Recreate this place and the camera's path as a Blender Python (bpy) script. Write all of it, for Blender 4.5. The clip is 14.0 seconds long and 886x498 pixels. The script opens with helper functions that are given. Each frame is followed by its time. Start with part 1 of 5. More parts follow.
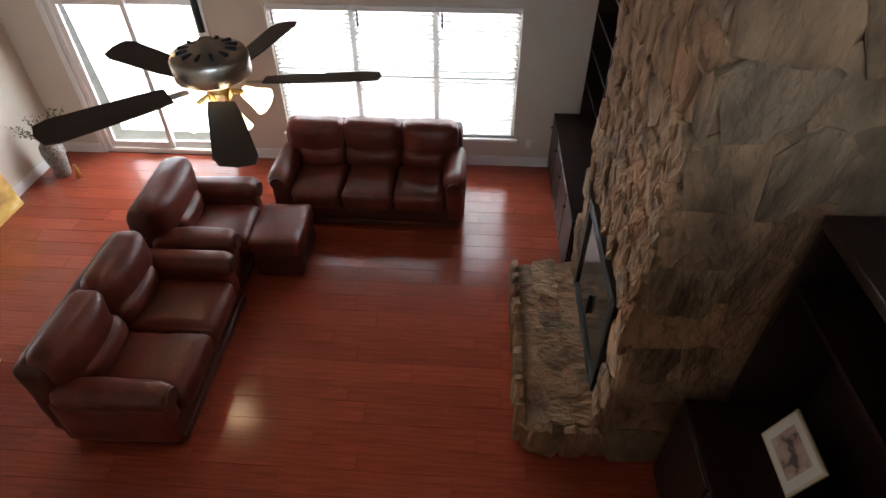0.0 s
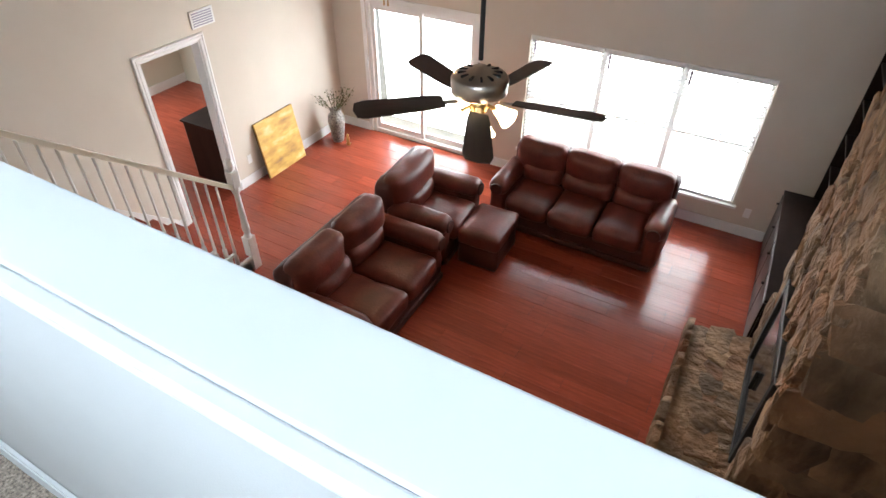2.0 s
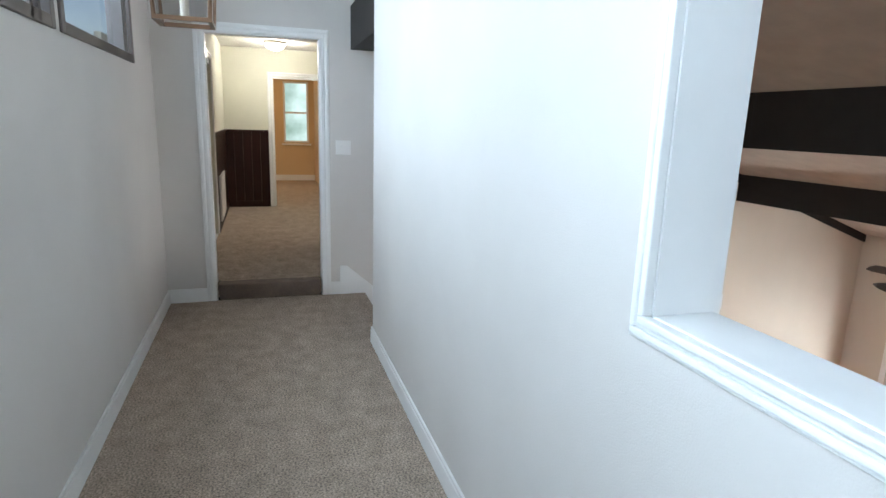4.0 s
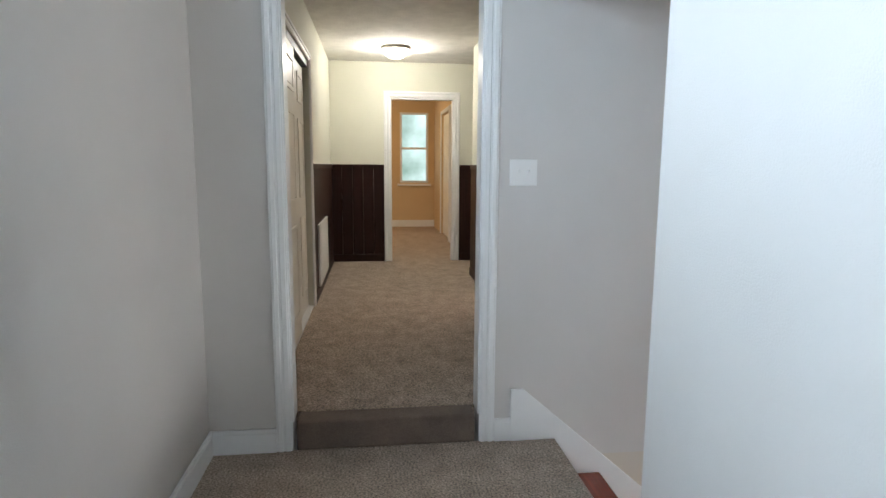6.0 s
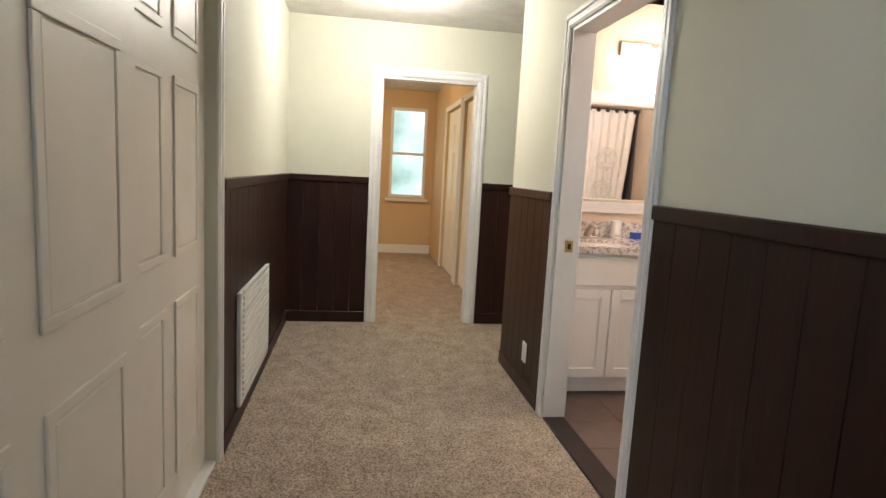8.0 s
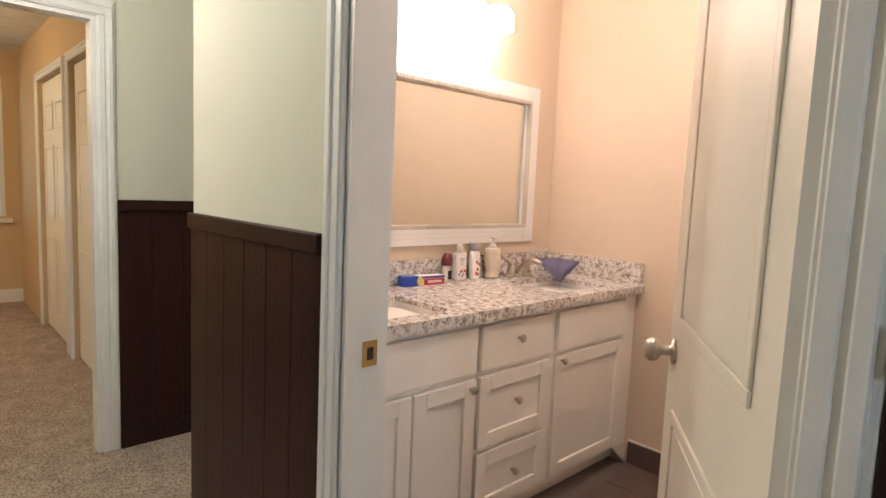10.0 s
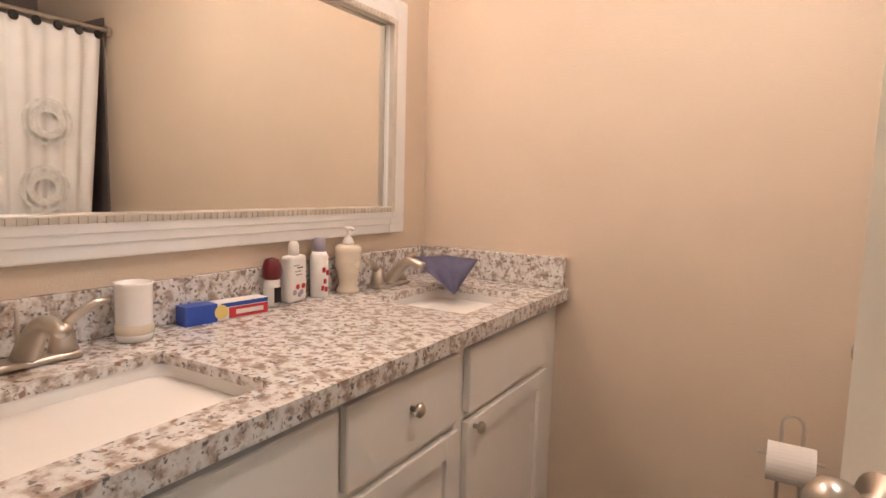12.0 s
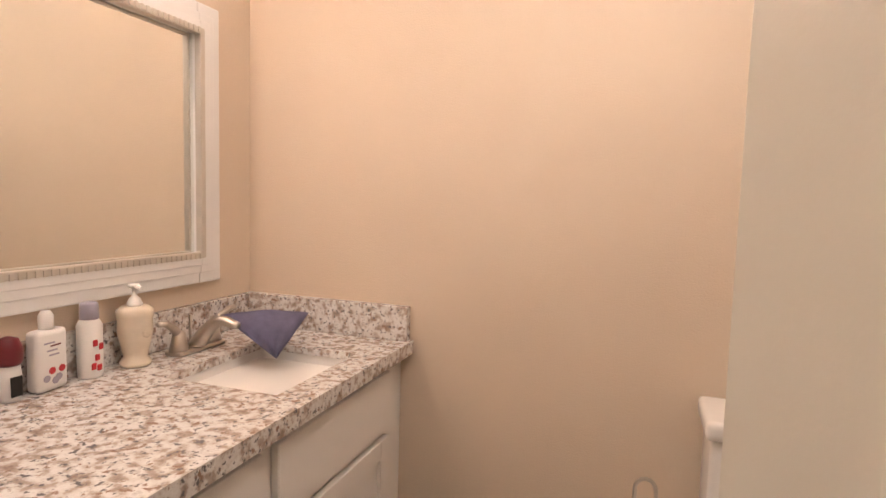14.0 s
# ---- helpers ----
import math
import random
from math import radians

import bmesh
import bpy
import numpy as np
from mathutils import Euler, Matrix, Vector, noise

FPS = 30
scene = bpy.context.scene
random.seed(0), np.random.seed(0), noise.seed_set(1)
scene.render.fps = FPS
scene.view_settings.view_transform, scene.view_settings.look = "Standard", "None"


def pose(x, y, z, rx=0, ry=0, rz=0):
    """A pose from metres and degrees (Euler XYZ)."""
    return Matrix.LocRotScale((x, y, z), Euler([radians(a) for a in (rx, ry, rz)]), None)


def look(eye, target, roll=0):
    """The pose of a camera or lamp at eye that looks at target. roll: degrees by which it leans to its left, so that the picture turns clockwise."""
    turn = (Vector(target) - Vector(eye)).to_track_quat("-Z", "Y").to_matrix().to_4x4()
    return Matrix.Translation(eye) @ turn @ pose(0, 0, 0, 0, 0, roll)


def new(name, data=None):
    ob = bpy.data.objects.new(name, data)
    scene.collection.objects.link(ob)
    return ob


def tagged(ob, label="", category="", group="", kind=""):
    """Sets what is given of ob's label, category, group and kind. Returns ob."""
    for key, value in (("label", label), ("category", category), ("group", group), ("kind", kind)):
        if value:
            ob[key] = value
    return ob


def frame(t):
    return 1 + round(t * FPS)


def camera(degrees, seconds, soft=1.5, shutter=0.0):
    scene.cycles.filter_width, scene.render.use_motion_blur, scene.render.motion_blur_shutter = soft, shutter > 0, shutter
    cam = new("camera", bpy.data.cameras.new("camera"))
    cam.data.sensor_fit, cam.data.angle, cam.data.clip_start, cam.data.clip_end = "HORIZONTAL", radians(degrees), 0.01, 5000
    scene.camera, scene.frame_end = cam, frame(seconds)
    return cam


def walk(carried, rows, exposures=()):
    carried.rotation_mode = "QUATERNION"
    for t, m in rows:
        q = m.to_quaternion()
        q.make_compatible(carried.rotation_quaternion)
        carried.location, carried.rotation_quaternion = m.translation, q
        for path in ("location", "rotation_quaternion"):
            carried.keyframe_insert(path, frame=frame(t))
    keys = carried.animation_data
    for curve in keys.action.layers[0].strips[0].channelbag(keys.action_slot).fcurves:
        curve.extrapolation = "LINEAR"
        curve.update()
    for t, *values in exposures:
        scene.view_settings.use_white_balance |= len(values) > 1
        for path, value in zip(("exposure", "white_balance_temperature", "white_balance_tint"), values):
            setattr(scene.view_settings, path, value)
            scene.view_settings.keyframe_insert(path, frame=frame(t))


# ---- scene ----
cam = camera(75.2, 14.0)
PATH = [
    (0, (0.57, 0.355, 1.367), (0.471, 1.847, 0.039), -0.2),
    (0.5, (0.539, 0.297, 1.459), (0.221, 1.647, 0.017), 0.3),
    (1, (0.561, 0.231, 1.511), (0.099, 1.538, 0.07), 0.2),
    (1.5, (0.622, 0.103, 1.622), (0.065, 1.398, 0.203), 0.4),
    (2, (0.748, -0.134, 1.644), (-0.003, 1.221, 0.379), 0.5),
    (2.5, (0.933, -0.249, 1.629), (-0.154, 1.09, 0.618), 0.3),
    (3, (1.035, -0.392, 1.632), (-0.433, 0.754, 0.903), 0.6),
    (3.5, (0.779, -0.53, 1.577), (-0.956, 0.284, 1.006), 0.9),
    (4, (0.417, -0.638, 1.526), (-1.445, -0.046, 1.1), 1.8),
    (4.2, (0.211, -0.636, 1.506), (-1.673, -0.097, 1.107), 0.5),
    (6.3, (-2.388, -0.652, 1.321), (-4.357, -0.439, 1.039), 1.1),
    (6.5, (-2.648, -0.652, 1.342), (-4.617, -0.444, 1.063), 1.5),
    (7, (-3.331, -0.628, 1.363), (-5.301, -0.424, 1.084), 1.3),
    (7.2, (-3.579, -0.632, 1.37), (-5.549, -0.425, 1.095), 1.9),
    (9.3, (-5.648, -0.475, 1.458), (-7.444, 0.375, 1.229), 3.1),
    (9.5, (-5.816, -0.44, 1.442), (-7.535, 0.558, 1.223), 3.0),
    (10, (-6.199, -0.293, 1.453), (-7.651, 1.066, 1.247), 2.5),
    (10.5, (-6.558, -0.134, 1.451), (-7.671, 1.515, 1.255), 2.4),
    (11, (-6.751, 0.099, 1.413), (-7.639, 1.881, 1.226), 2.0),
    (11.5, (-6.858, 0.338, 1.391), (-7.746, 2.12, 1.199), 1.7),
    (12, (-6.912, 0.431, 1.366), (-7.935, 2.136, 1.151), 1.6),
    (12.5, (-6.914, 0.438, 1.355), (-8.067, 2.05, 1.082), 2.0),
    (13, (-6.879, 0.462, 1.399), (-8.037, 2.063, 1.096), 2.1),
    (13.5, (-6.885, 0.503, 1.481), (-7.851, 2.237, 1.236), 2.0),
    (14, (-6.906, 0.713, 1.46), (-7.551, 2.598, 1.29), 1.6),
]
walk(cam, [(t, look(eye, target, roll)) for t, eye, target, roll in PATH],
     exposures=((0, -0.45), (0.5, -0.05), (1.0, 0.25), (1.5, 0.33), (2.5, 0.1), (3.5, 0.0), (6.5, 0.05), (7.2, 0.3), (9.5, 0.25), (11, 0.05), (14, -0.05)))

# ---- world, sun and exposure ----
world = bpy.data.worlds.new("world")
scene.world = world
world.use_nodes = True
wn = world.node_tree.nodes
sky = wn.new("ShaderNodeTexSky")
sky.sky_type = "NISHITA"
sky.sun_disc = False
sky.sun_elevation, sky.sun_rotation = radians(76), radians(63)
world.node_tree.links.new(sky.outputs[0], wn["Background"].inputs[0])
wn["Background"].inputs[1].default_value = 0.12
sun = new("sun", bpy.data.lights.new("sun", "SUN"))
sun.data.energy, sun.data.angle, sun.data.color = 2.5, radians(0.5), (1, 0.95, 0.88)
sun.matrix_world = look((0, 0, 0), (-0.2, -0.1, -0.97))


def area(name, m, sx, sy, watts, color):
    li = bpy.data.lights.new(name, "AREA")
    li.shape, li.size, li.size_y, li.energy, li.color = "RECTANGLE", sx, sy, watts, color
    ob = new(name, li)
    ob.matrix_world = m
    return ob


def bulb(name, p, watts, color, r=0.05):
    li = bpy.data.lights.new(name, "POINT")
    li.energy, li.color, li.shadow_soft_size = watts, color, r
    ob = new(name, li)
    ob.location = p
    return ob


DAY = (0.93, 0.97, 1.0)
WARM = (1.0, 0.68, 0.38)
VANITY = (1.0, 0.79, 0.69)
area("window_light", look((-0.35, 6.75, -1.4), (-0.35, 0, -1.9)), 2.7, 1.6, 175, DAY)
area("slider_light", look((-3.2, 6.75, -1.5), (-3.2, 0, -2.0)), 1.8, 2.0, 130, DAY)
area("hall_window_light", look((-2.4, -1.75, 2.35), (-2.4, 0, 1.2)), 3.2, 0.75, 78, (0.66, 0.83, 1.0))
# added daylight for the half wall, through the unseen right-hand opening
area("hall_window_light", look((1.0, -1.75, 2.35), (0.8, 0, 1.2)), 2.6, 0.75, 74, (0.64, 0.82, 1.0))
area("side_room_light", look((-7.8, 4.6, -1.2), (-5, 4.2, -2.5)), 0.9, 1.0, 60, DAY)
bulb("corridor_bulb", (-8.3, -0.4, 2.42), 44, (1, 0.95, 0.86), 0.08)
# the bedroom one is an added fill without a fixture, brightening the far room
bulb("bedroom_fill", (-11.5, -0.9, 2.3), 36, (1, 0.74, 0.46), 0.1)
bulb("bath_bulb", (-6.95, 1.35, 2.40), 28, (1.0, 0.815, 0.73), 0.09)
VLAMPS = (1.13, 1.31, 1.49, 1.67)
bulb("fan_bulb", (-0.53, 2.565, 0.09), 14, WARM, 0.06)
bulb("fan_bulb", (-2.42, 4.43, 0.26), 14, WARM, 0.06)

# ---- materials ----
F = -2.527          # great room floor
C = 0.14            # corridor floor


def mat(name, color, rough=0.6, metal=0.0, vary=0.06, scale=6.0, bump=0.0, bscale=120.0, stretch=(1, 1, 1), fine=0.0, spread=0.0, coat=0.0):
    m = bpy.data.materials.new(name)
    m.use_nodes = True
    nt = m.node_tree
    n, li = nt.nodes, nt.links
    b = n["Principled BSDF"]
    b.inputs["Roughness"].default_value = rough
    b.inputs["Metallic"].default_value = metal
    b.inputs["Coat Weight"].default_value = coat
    tc = n.new("ShaderNodeTexCoord")
    mp = n.new("ShaderNodeMapping")
    mp.inputs["Scale"].default_value = stretch
    li.new(tc.outputs["Object"], mp.inputs[0])
    no = n.new("ShaderNodeTexNoise")
    no.inputs["Scale"].default_value, no.inputs["Detail"].default_value = scale, 6
    li.new(mp.outputs[0], no.inputs[0])
    no2 = n.new("ShaderNodeTexNoise")
    no2.inputs["Scale"].default_value, no2.inputs["Detail"].default_value = bscale, 3
    li.new(mp.outputs[0], no2.inputs[0])
    mr = n.new("ShaderNodeMapRange")
    mr.inputs[1].default_value, mr.inputs[2].default_value = 0.3, 0.7
    mr.inputs[3].default_value, mr.inputs[4].default_value = 1 - vary, 1 + vary
    li.new(no.outputs[0], mr.inputs[0])
    val = mr.outputs[0]
    if fine:
        m2 = n.new("ShaderNodeMapRange")
        m2.inputs[1].default_value, m2.inputs[2].default_value = 0.3, 0.7
        m2.inputs[3].default_value, m2.inputs[4].default_value = 1 - fine, 1 + fine
        li.new(no2.outputs[0], m2.inputs[0])
        mu = n.new("ShaderNodeMath")
        mu.operation = "MULTIPLY"
        li.new(val, mu.inputs[0]), li.new(m2.outputs[0], mu.inputs[1])
        val = mu.outputs[0]
    if spread:
        oi = n.new("ShaderNodeObjectInfo")
        m3 = n.new("ShaderNodeMapRange")
        m3.inputs[3].default_value, m3.inputs[4].default_value = 1 - spread, 1 + spread
        li.new(oi.outputs["Random"], m3.inputs[0])
        mu = n.new("ShaderNodeMath")
        mu.operation = "MULTIPLY"
        li.new(val, mu.inputs[0]), li.new(m3.outputs[0], mu.inputs[1])
        val = mu.outputs[0]
    vm = n.new("ShaderNodeVectorMath")
    vm.operation = "SCALE"
    vm.inputs[0].default_value = color
    li.new(val, vm.inputs["Scale"])
    li.new(vm.outputs[0], b.inputs["Base Color"])
    if bump:
        bp = n.new("ShaderNodeBump")
        bp.inputs["Strength"].default_value = min(1.0, bump)
        bp.inputs["Distance"].default_value = 0.004
        li.new(no2.outputs[0], bp.inputs["Height"])
        li.new(bp.outputs[0], b.inputs["Normal"])
    return m


def ramped(name, stops, rough, scale, kind="noise", bump=0.0, detail=8.0, stretch=(1, 1, 1), coat=0.0, spread=0.0):
    m = bpy.data.materials.new(name)
    m.use_nodes = True
    n, li = m.node_tree.nodes, m.node_tree.links
    b = n["Principled BSDF"]
    b.inputs["Roughness"].default_value = rough
    b.inputs["Coat Weight"].default_value = coat
    tc, mp = n.new("ShaderNodeTexCoord"), n.new("ShaderNodeMapping")
    mp.inputs["Scale"].default_value = stretch
    li.new(tc.outputs["Object"], mp.inputs[0])
    if kind == "noise":
        tx = n.new("ShaderNodeTexNoise")
        tx.inputs["Detail"].default_value = detail
    else:
        tx = n.new("ShaderNodeTexVoronoi")
    tx.inputs["Scale"].default_value = scale
    li.new(mp.outputs[0], tx.inputs["Vector"])
    src = tx.outputs[0]
    rp = n.new("ShaderNodeValToRGB")
    el = rp.color_ramp.elements
    while len(el) < len(stops):
        el.new(0.5)
    for e, (p, c) in zip(el, stops):
        e.position, e.color = p, (*c, 1)
    li.new(src, rp.inputs[0])
    out = rp.outputs[0]
    if spread:
        oi, mr = n.new("ShaderNodeObjectInfo"), n.new("ShaderNodeMapRange")
        mr.inputs[3].default_value, mr.inputs[4].default_value = 1 - spread, 1 + spread
        li.new(oi.outputs["Random"], mr.inputs[0])
        vm = n.new("ShaderNodeVectorMath")
        vm.operation = "SCALE"
        li.new(out, vm.inputs[0]), li.new(mr.outputs[0], vm.inputs["Scale"])
        out = vm.outputs[0]
    li.new(out, b.inputs["Base Color"])
    if bump:
        bp = n.new("ShaderNodeBump")
        bp.inputs["Strength"].default_value, bp.inputs["Distance"].default_value = min(1, bump), 0.01
        li.new(tx.outputs[0], bp.inputs["Height"])
        li.new(bp.outputs[0], b.inputs["Normal"])
    return m


def glow(name, color, strength):
    m = bpy.data.materials.new(name)
    m.use_nodes = True
    b = m.node_tree.nodes["Principled BSDF"]
    b.inputs["Base Color"].default_value = (*color, 1)
    b.inputs["Emission Color"].default_value = (*color, 1)
    b.inputs["Emission Strength"].default_value = strength
    return m


WALL = mat("beige_wall_paint", (0.63, 0.57, 0.49), 0.75, vary=0.03, scale=2, bump=0.25, bscale=220)
HALLWALL = mat("pale_wall_paint", (0.62, 0.59, 0.56), 0.7, vary=0.03, scale=2, bump=0.25, bscale=220)
CORRWALL = mat("cream_wall_paint", (0.66, 0.65, 0.55), 0.7, vary=0.03, scale=2, bump=0.25, bscale=220)
# beige wall with the lamp's warm tint mixed into its colour
BATHWALL = mat("warm_tinted_bath_paint", (0.70, 0.58, 0.455), 0.6, vary=0.03, scale=2, bump=0.3, bscale=260)
BEDWALL = mat("ochre_bedroom_paint", (0.62, 0.46, 0.27), 0.7, vary=0.03, scale=2, bump=0.2, bscale=220)
TRIM = mat("white_trim_paint", (0.80, 0.80, 0.79), 0.35, vary=0.03, scale=5, bump=0.05)
DOORW = mat("cream_door_paint", (0.82, 0.79, 0.71), 0.4, vary=0.03, scale=4, bump=0.08)
CEIL = mat("white_ceiling_texture", (0.72, 0.70, 0.66), 0.9, vary=0.08, scale=7, bump=1.0, bscale=45)
# great room ceiling: weak bounce light is put into this darker tan
GREATCEIL = mat("dimmed_ceiling_paint", (0.48, 0.42, 0.36), 0.9, vary=0.08, scale=7, bump=0.6, bscale=45)
CARPET = mat("beige_carpet", (0.34, 0.27, 0.215), 0.95, vary=0.17, scale=9, bump=1.0, bscale=105, fine=0.62)
WOOD = mat("cherry_laminate", (0.275, 0.054, 0.029), 0.17, vary=0.22, scale=7, bump=0.03, bscale=60, stretch=(0.35, 6, 1), fine=0.12, spread=0.13)
WOODJOINT = mat("dark_joint", (0.03, 0.01, 0.006), 0.6)
LEATHER = mat("brown_leather", (0.115, 0.024, 0.016), 0.36, vary=0.32, scale=6, bump=0.55, bscale=42, fine=0.12)
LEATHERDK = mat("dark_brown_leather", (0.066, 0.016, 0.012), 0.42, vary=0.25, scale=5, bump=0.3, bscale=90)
DARKWOOD = mat("espresso_wood", (0.022, 0.012, 0.010), 0.38, vary=0.3, scale=8, bump=0.08, bscale=60, stretch=(1, 1, 0.15))
PANEL = mat("dark_stained_wainscot", (0.022, 0.0065, 0.0045), 0.40, vary=0.35, scale=9, bump=0.15, bscale=60, stretch=(1, 1, 0.08), fine=0.2)
for _m in (PANEL, DARKWOOD):
    _m.node_tree.nodes["Principled BSDF"].inputs["Specular IOR Level"].default_value = 0.28
BEAM = mat("dark_beam_wood", (0.011, 0.008, 0.007), 0.7, vary=0.35, scale=6, bump=0.3, bscale=50, stretch=(0.2, 1, 1))
STONE = bpy.data.materials.new("tan_field_stone")
STONE.use_nodes = True
_n, _l = STONE.node_tree.nodes, STONE.node_tree.links
_b = _n["Principled BSDF"]
_b.inputs["Roughness"].default_value = 0.9
_tc, _mp, _oi = _n.new("ShaderNodeTexCoord"), _n.new("ShaderNodeMapping"), _n.new("ShaderNodeObjectInfo")
_mp.inputs["Scale"].default_value = (1, 1, 0.45)
_l.new(_tc.outputs["Object"], _mp.inputs[0])
_ad = _n.new("ShaderNodeVectorMath")
_ad.operation = "ADD"
_l.new(_mp.outputs[0], _ad.inputs[0]), _l.new(_oi.outputs["Location"], _ad.inputs[1])
_t, _f = _n.new("ShaderNodeTexNoise"), _n.new("ShaderNodeTexNoise")
_t.inputs["Scale"].default_value, _t.inputs["Detail"].default_value = 7, 9
_f.inputs["Scale"].default_value, _f.inputs["Detail"].default_value = 26, 8
_l.new(_ad.outputs[0], _t.inputs["Vector"]), _l.new(_ad.outputs[0], _f.inputs["Vector"])
_r, _q = _n.new("ShaderNodeValToRGB"), _n.new("ShaderNodeValToRGB")
for _rp, _stops in ((_r, ((0.32, (0.35, 0.33, 0.31)), (0.5, (0.85, 0.80, 0.74)), (0.68, (1.2, 1.1, 1.0)))),
                    (_q, ((0.0, (0.31, 0.20, 0.12)), (0.3, (0.28, 0.16, 0.09)), (0.55, (0.25, 0.175, 0.115)), (0.8, (0.34, 0.225, 0.135)), (1.0, (0.26, 0.135, 0.075))))):
    while len(_rp.color_ramp.elements) < len(_stops):
        _rp.color_ramp.elements.new(0.5)
    for _e, (_p, _c) in zip(_rp.color_ramp.elements, _stops):
        _e.position, _e.color = _p, (*_c, 1)
_l.new(_t.outputs[0], _r.inputs[0]), _l.new(_oi.outputs["Random"], _q.inputs[0])
_mu = _n.new("ShaderNodeVectorMath")
_mu.operation = "MULTIPLY"
_l.new(_r.outputs[0], _mu.inputs[0]), _l.new(_q.outputs[0], _mu.inputs[1])
_l.new(_mu.outputs[0], _b.inputs["Base Color"])
_bp = _n.new("ShaderNodeBump")
_bp.inputs["Strength"].default_value, _bp.inputs["Distance"].default_value = 1.0, 0.05
_l.new(_f.outputs[0], _bp.inputs["Height"]), _l.new(_bp.outputs[0], _b.inputs["Normal"])
MORTAR = mat("stone_mortar", (0.20, 0.115, 0.065), 0.95, vary=0.25, scale=14, bump=0.8, bscale=70)
NICKEL = mat("brushed_nickel", (0.58, 0.53, 0.47), 0.3, metal=1.0, vary=0.08, scale=20)
BLADE = mat("dark_walnut_blade", (0.035, 0.022, 0.018), 0.35, vary=0.3, scale=10, stretch=(0.3, 3, 1))
BLACK = mat("black_metal", (0.012, 0.012, 0.012), 0.45, vary=0.1)
WHITEPL = mat("white_plastic", (0.80, 0.79, 0.77), 0.35, vary=0.02)
CERAMIC = mat("white_ceramic", (0.83, 0.81, 0.78), 0.12, vary=0.02)
CREAMCER = mat("cream_ceramic", (0.70, 0.62, 0.50), 0.25, vary=0.06, scale=30)
CABPAINT = mat("white_cabinet_paint", (0.84, 0.82, 0.78), 0.33, vary=0.02, bump=0.04)
TILE = mat("brown_floor_tile", (0.15, 0.10, 0.085), 0.4, vary=0.15, scale=7, spread=0.1)
TILEWALL = mat("grey_brown_tile", (0.17, 0.14, 0.13), 0.35, vary=0.15, scale=8)
GROUT = mat("grey_grout", (0.20, 0.17, 0.15), 0.9)
FABRIC = mat("white_curtain_fabric", (0.82, 0.81, 0.80), 0.85, vary=0.04, bump=0.2, bscale=400)
MEDAL = mat("grey_green_print", (0.72, 0.73, 0.71), 0.85, vary=0.15, scale=40)
TOWEL = mat("lavender_towel", (0.27, 0.26, 0.40), 0.95, vary=0.12, scale=30, bump=1.0, bscale=300)
PAPER = mat("white_paper", (0.80, 0.78, 0.75), 0.9, vary=0.02)
MAROON = mat("maroon_plastic", (0.13, 0.012, 0.02), 0.3)
RED = mat("red_print", (0.55, 0.03, 0.04), 0.35)
BLUE = mat("blue_print", (0.02, 0.07, 0.38), 0.35)
LILAC = mat("grey_lilac_plastic", (0.36, 0.34, 0.42), 0.4)
YELLOW = mat("yellow_print", (0.75, 0.62, 0.20), 0.4)
LAMPGLASS = glow("lit_frosted_glass", (1.0, 0.80, 0.52), 7.0)
VANITYGLASS = glow("lit_vanity_glass", VANITY, 18.5)
LAMPWHITE = glow("lit_white_glass", (1.0, 0.96, 0.88), 9.0)
BLINDS = mat("white_blind_slat", (0.82, 0.82, 0.80), 0.5, vary=0.02)
GLASSDK = mat("smoked_fire_glass", (0.03, 0.03, 0.028), 0.1, vary=0.2)
VASE = ramped("mottled_grey_vase", [(0.3, (0.05, 0.05, 0.045)), (0.5, (0.22, 0.21, 0.19)), (0.7, (0.36, 0.35, 0.32))], 0.35, 45)
TWIG = mat("dry_twig", (0.12, 0.085, 0.04), 0.8)
LEAF = mat("olive_leaf", (0.10, 0.12, 0.045), 0.6, vary=0.3)
BRASS = mat("brass", (0.55, 0.36, 0.14), 0.3, metal=1.0)
GRANITE = ramped("speckled_granite", [(0.30, (0.30, 0.24, 0.20)), (0.42, (0.46, 0.39, 0.34)), (0.50, (0.66, 0.63, 0.60)), (0.62, (0.76, 0.75, 0.73)), (0.74, (0.50, 0.47, 0.45))], 0.14, 46, detail=6)
_n, _l = GRANITE.node_tree.nodes, GRANITE.node_tree.links
_b = _n["Principled BSDF"]
_src = _b.inputs["Base Color"].links[0].from_socket
_tc = _n.new("ShaderNodeTexCoord")
for _sc, _lo, _hi, _dark in ((95, 0.34, 0.43, (0.16, 0.15, 0.155)), (60, 0.33, 0.40, (0.30, 0.20, 0.15))):
    _t, _mr, _mx = _n.new("ShaderNodeTexNoise"), _n.new("ShaderNodeMapRange"), _n.new("ShaderNodeMix")
    _mx.data_type = "RGBA"
    _t.inputs["Scale"].default_value, _t.inputs["Detail"].default_value = _sc, 4
    _l.new(_tc.outputs["Object"], _t.inputs["Vector"])
    _mr.inputs[1].default_value, _mr.inputs[2].default_value = _lo, _hi
    _l.new(_t.outputs[0], _mr.inputs[0]), _l.new(_mr.outputs[0], _mx.inputs[0])
    _mx.inputs[6].default_value = (*_dark, 1)
    _l.new(_src, _mx.inputs[7])
    _src = _mx.outputs[2]
_l.new(_src, _b.inputs["Base Color"])
PAINTING = ramped("golden_landscape_canvas", [(0.22, (0.20, 0.13, 0.08)), (0.38, (0.48, 0.27, 0.06)), (0.55, (0.66, 0.42, 0.10)), (0.75, (0.80, 0.66, 0.36))], 0.6, 3.2, detail=3, stretch=(1, 1, 2.6))
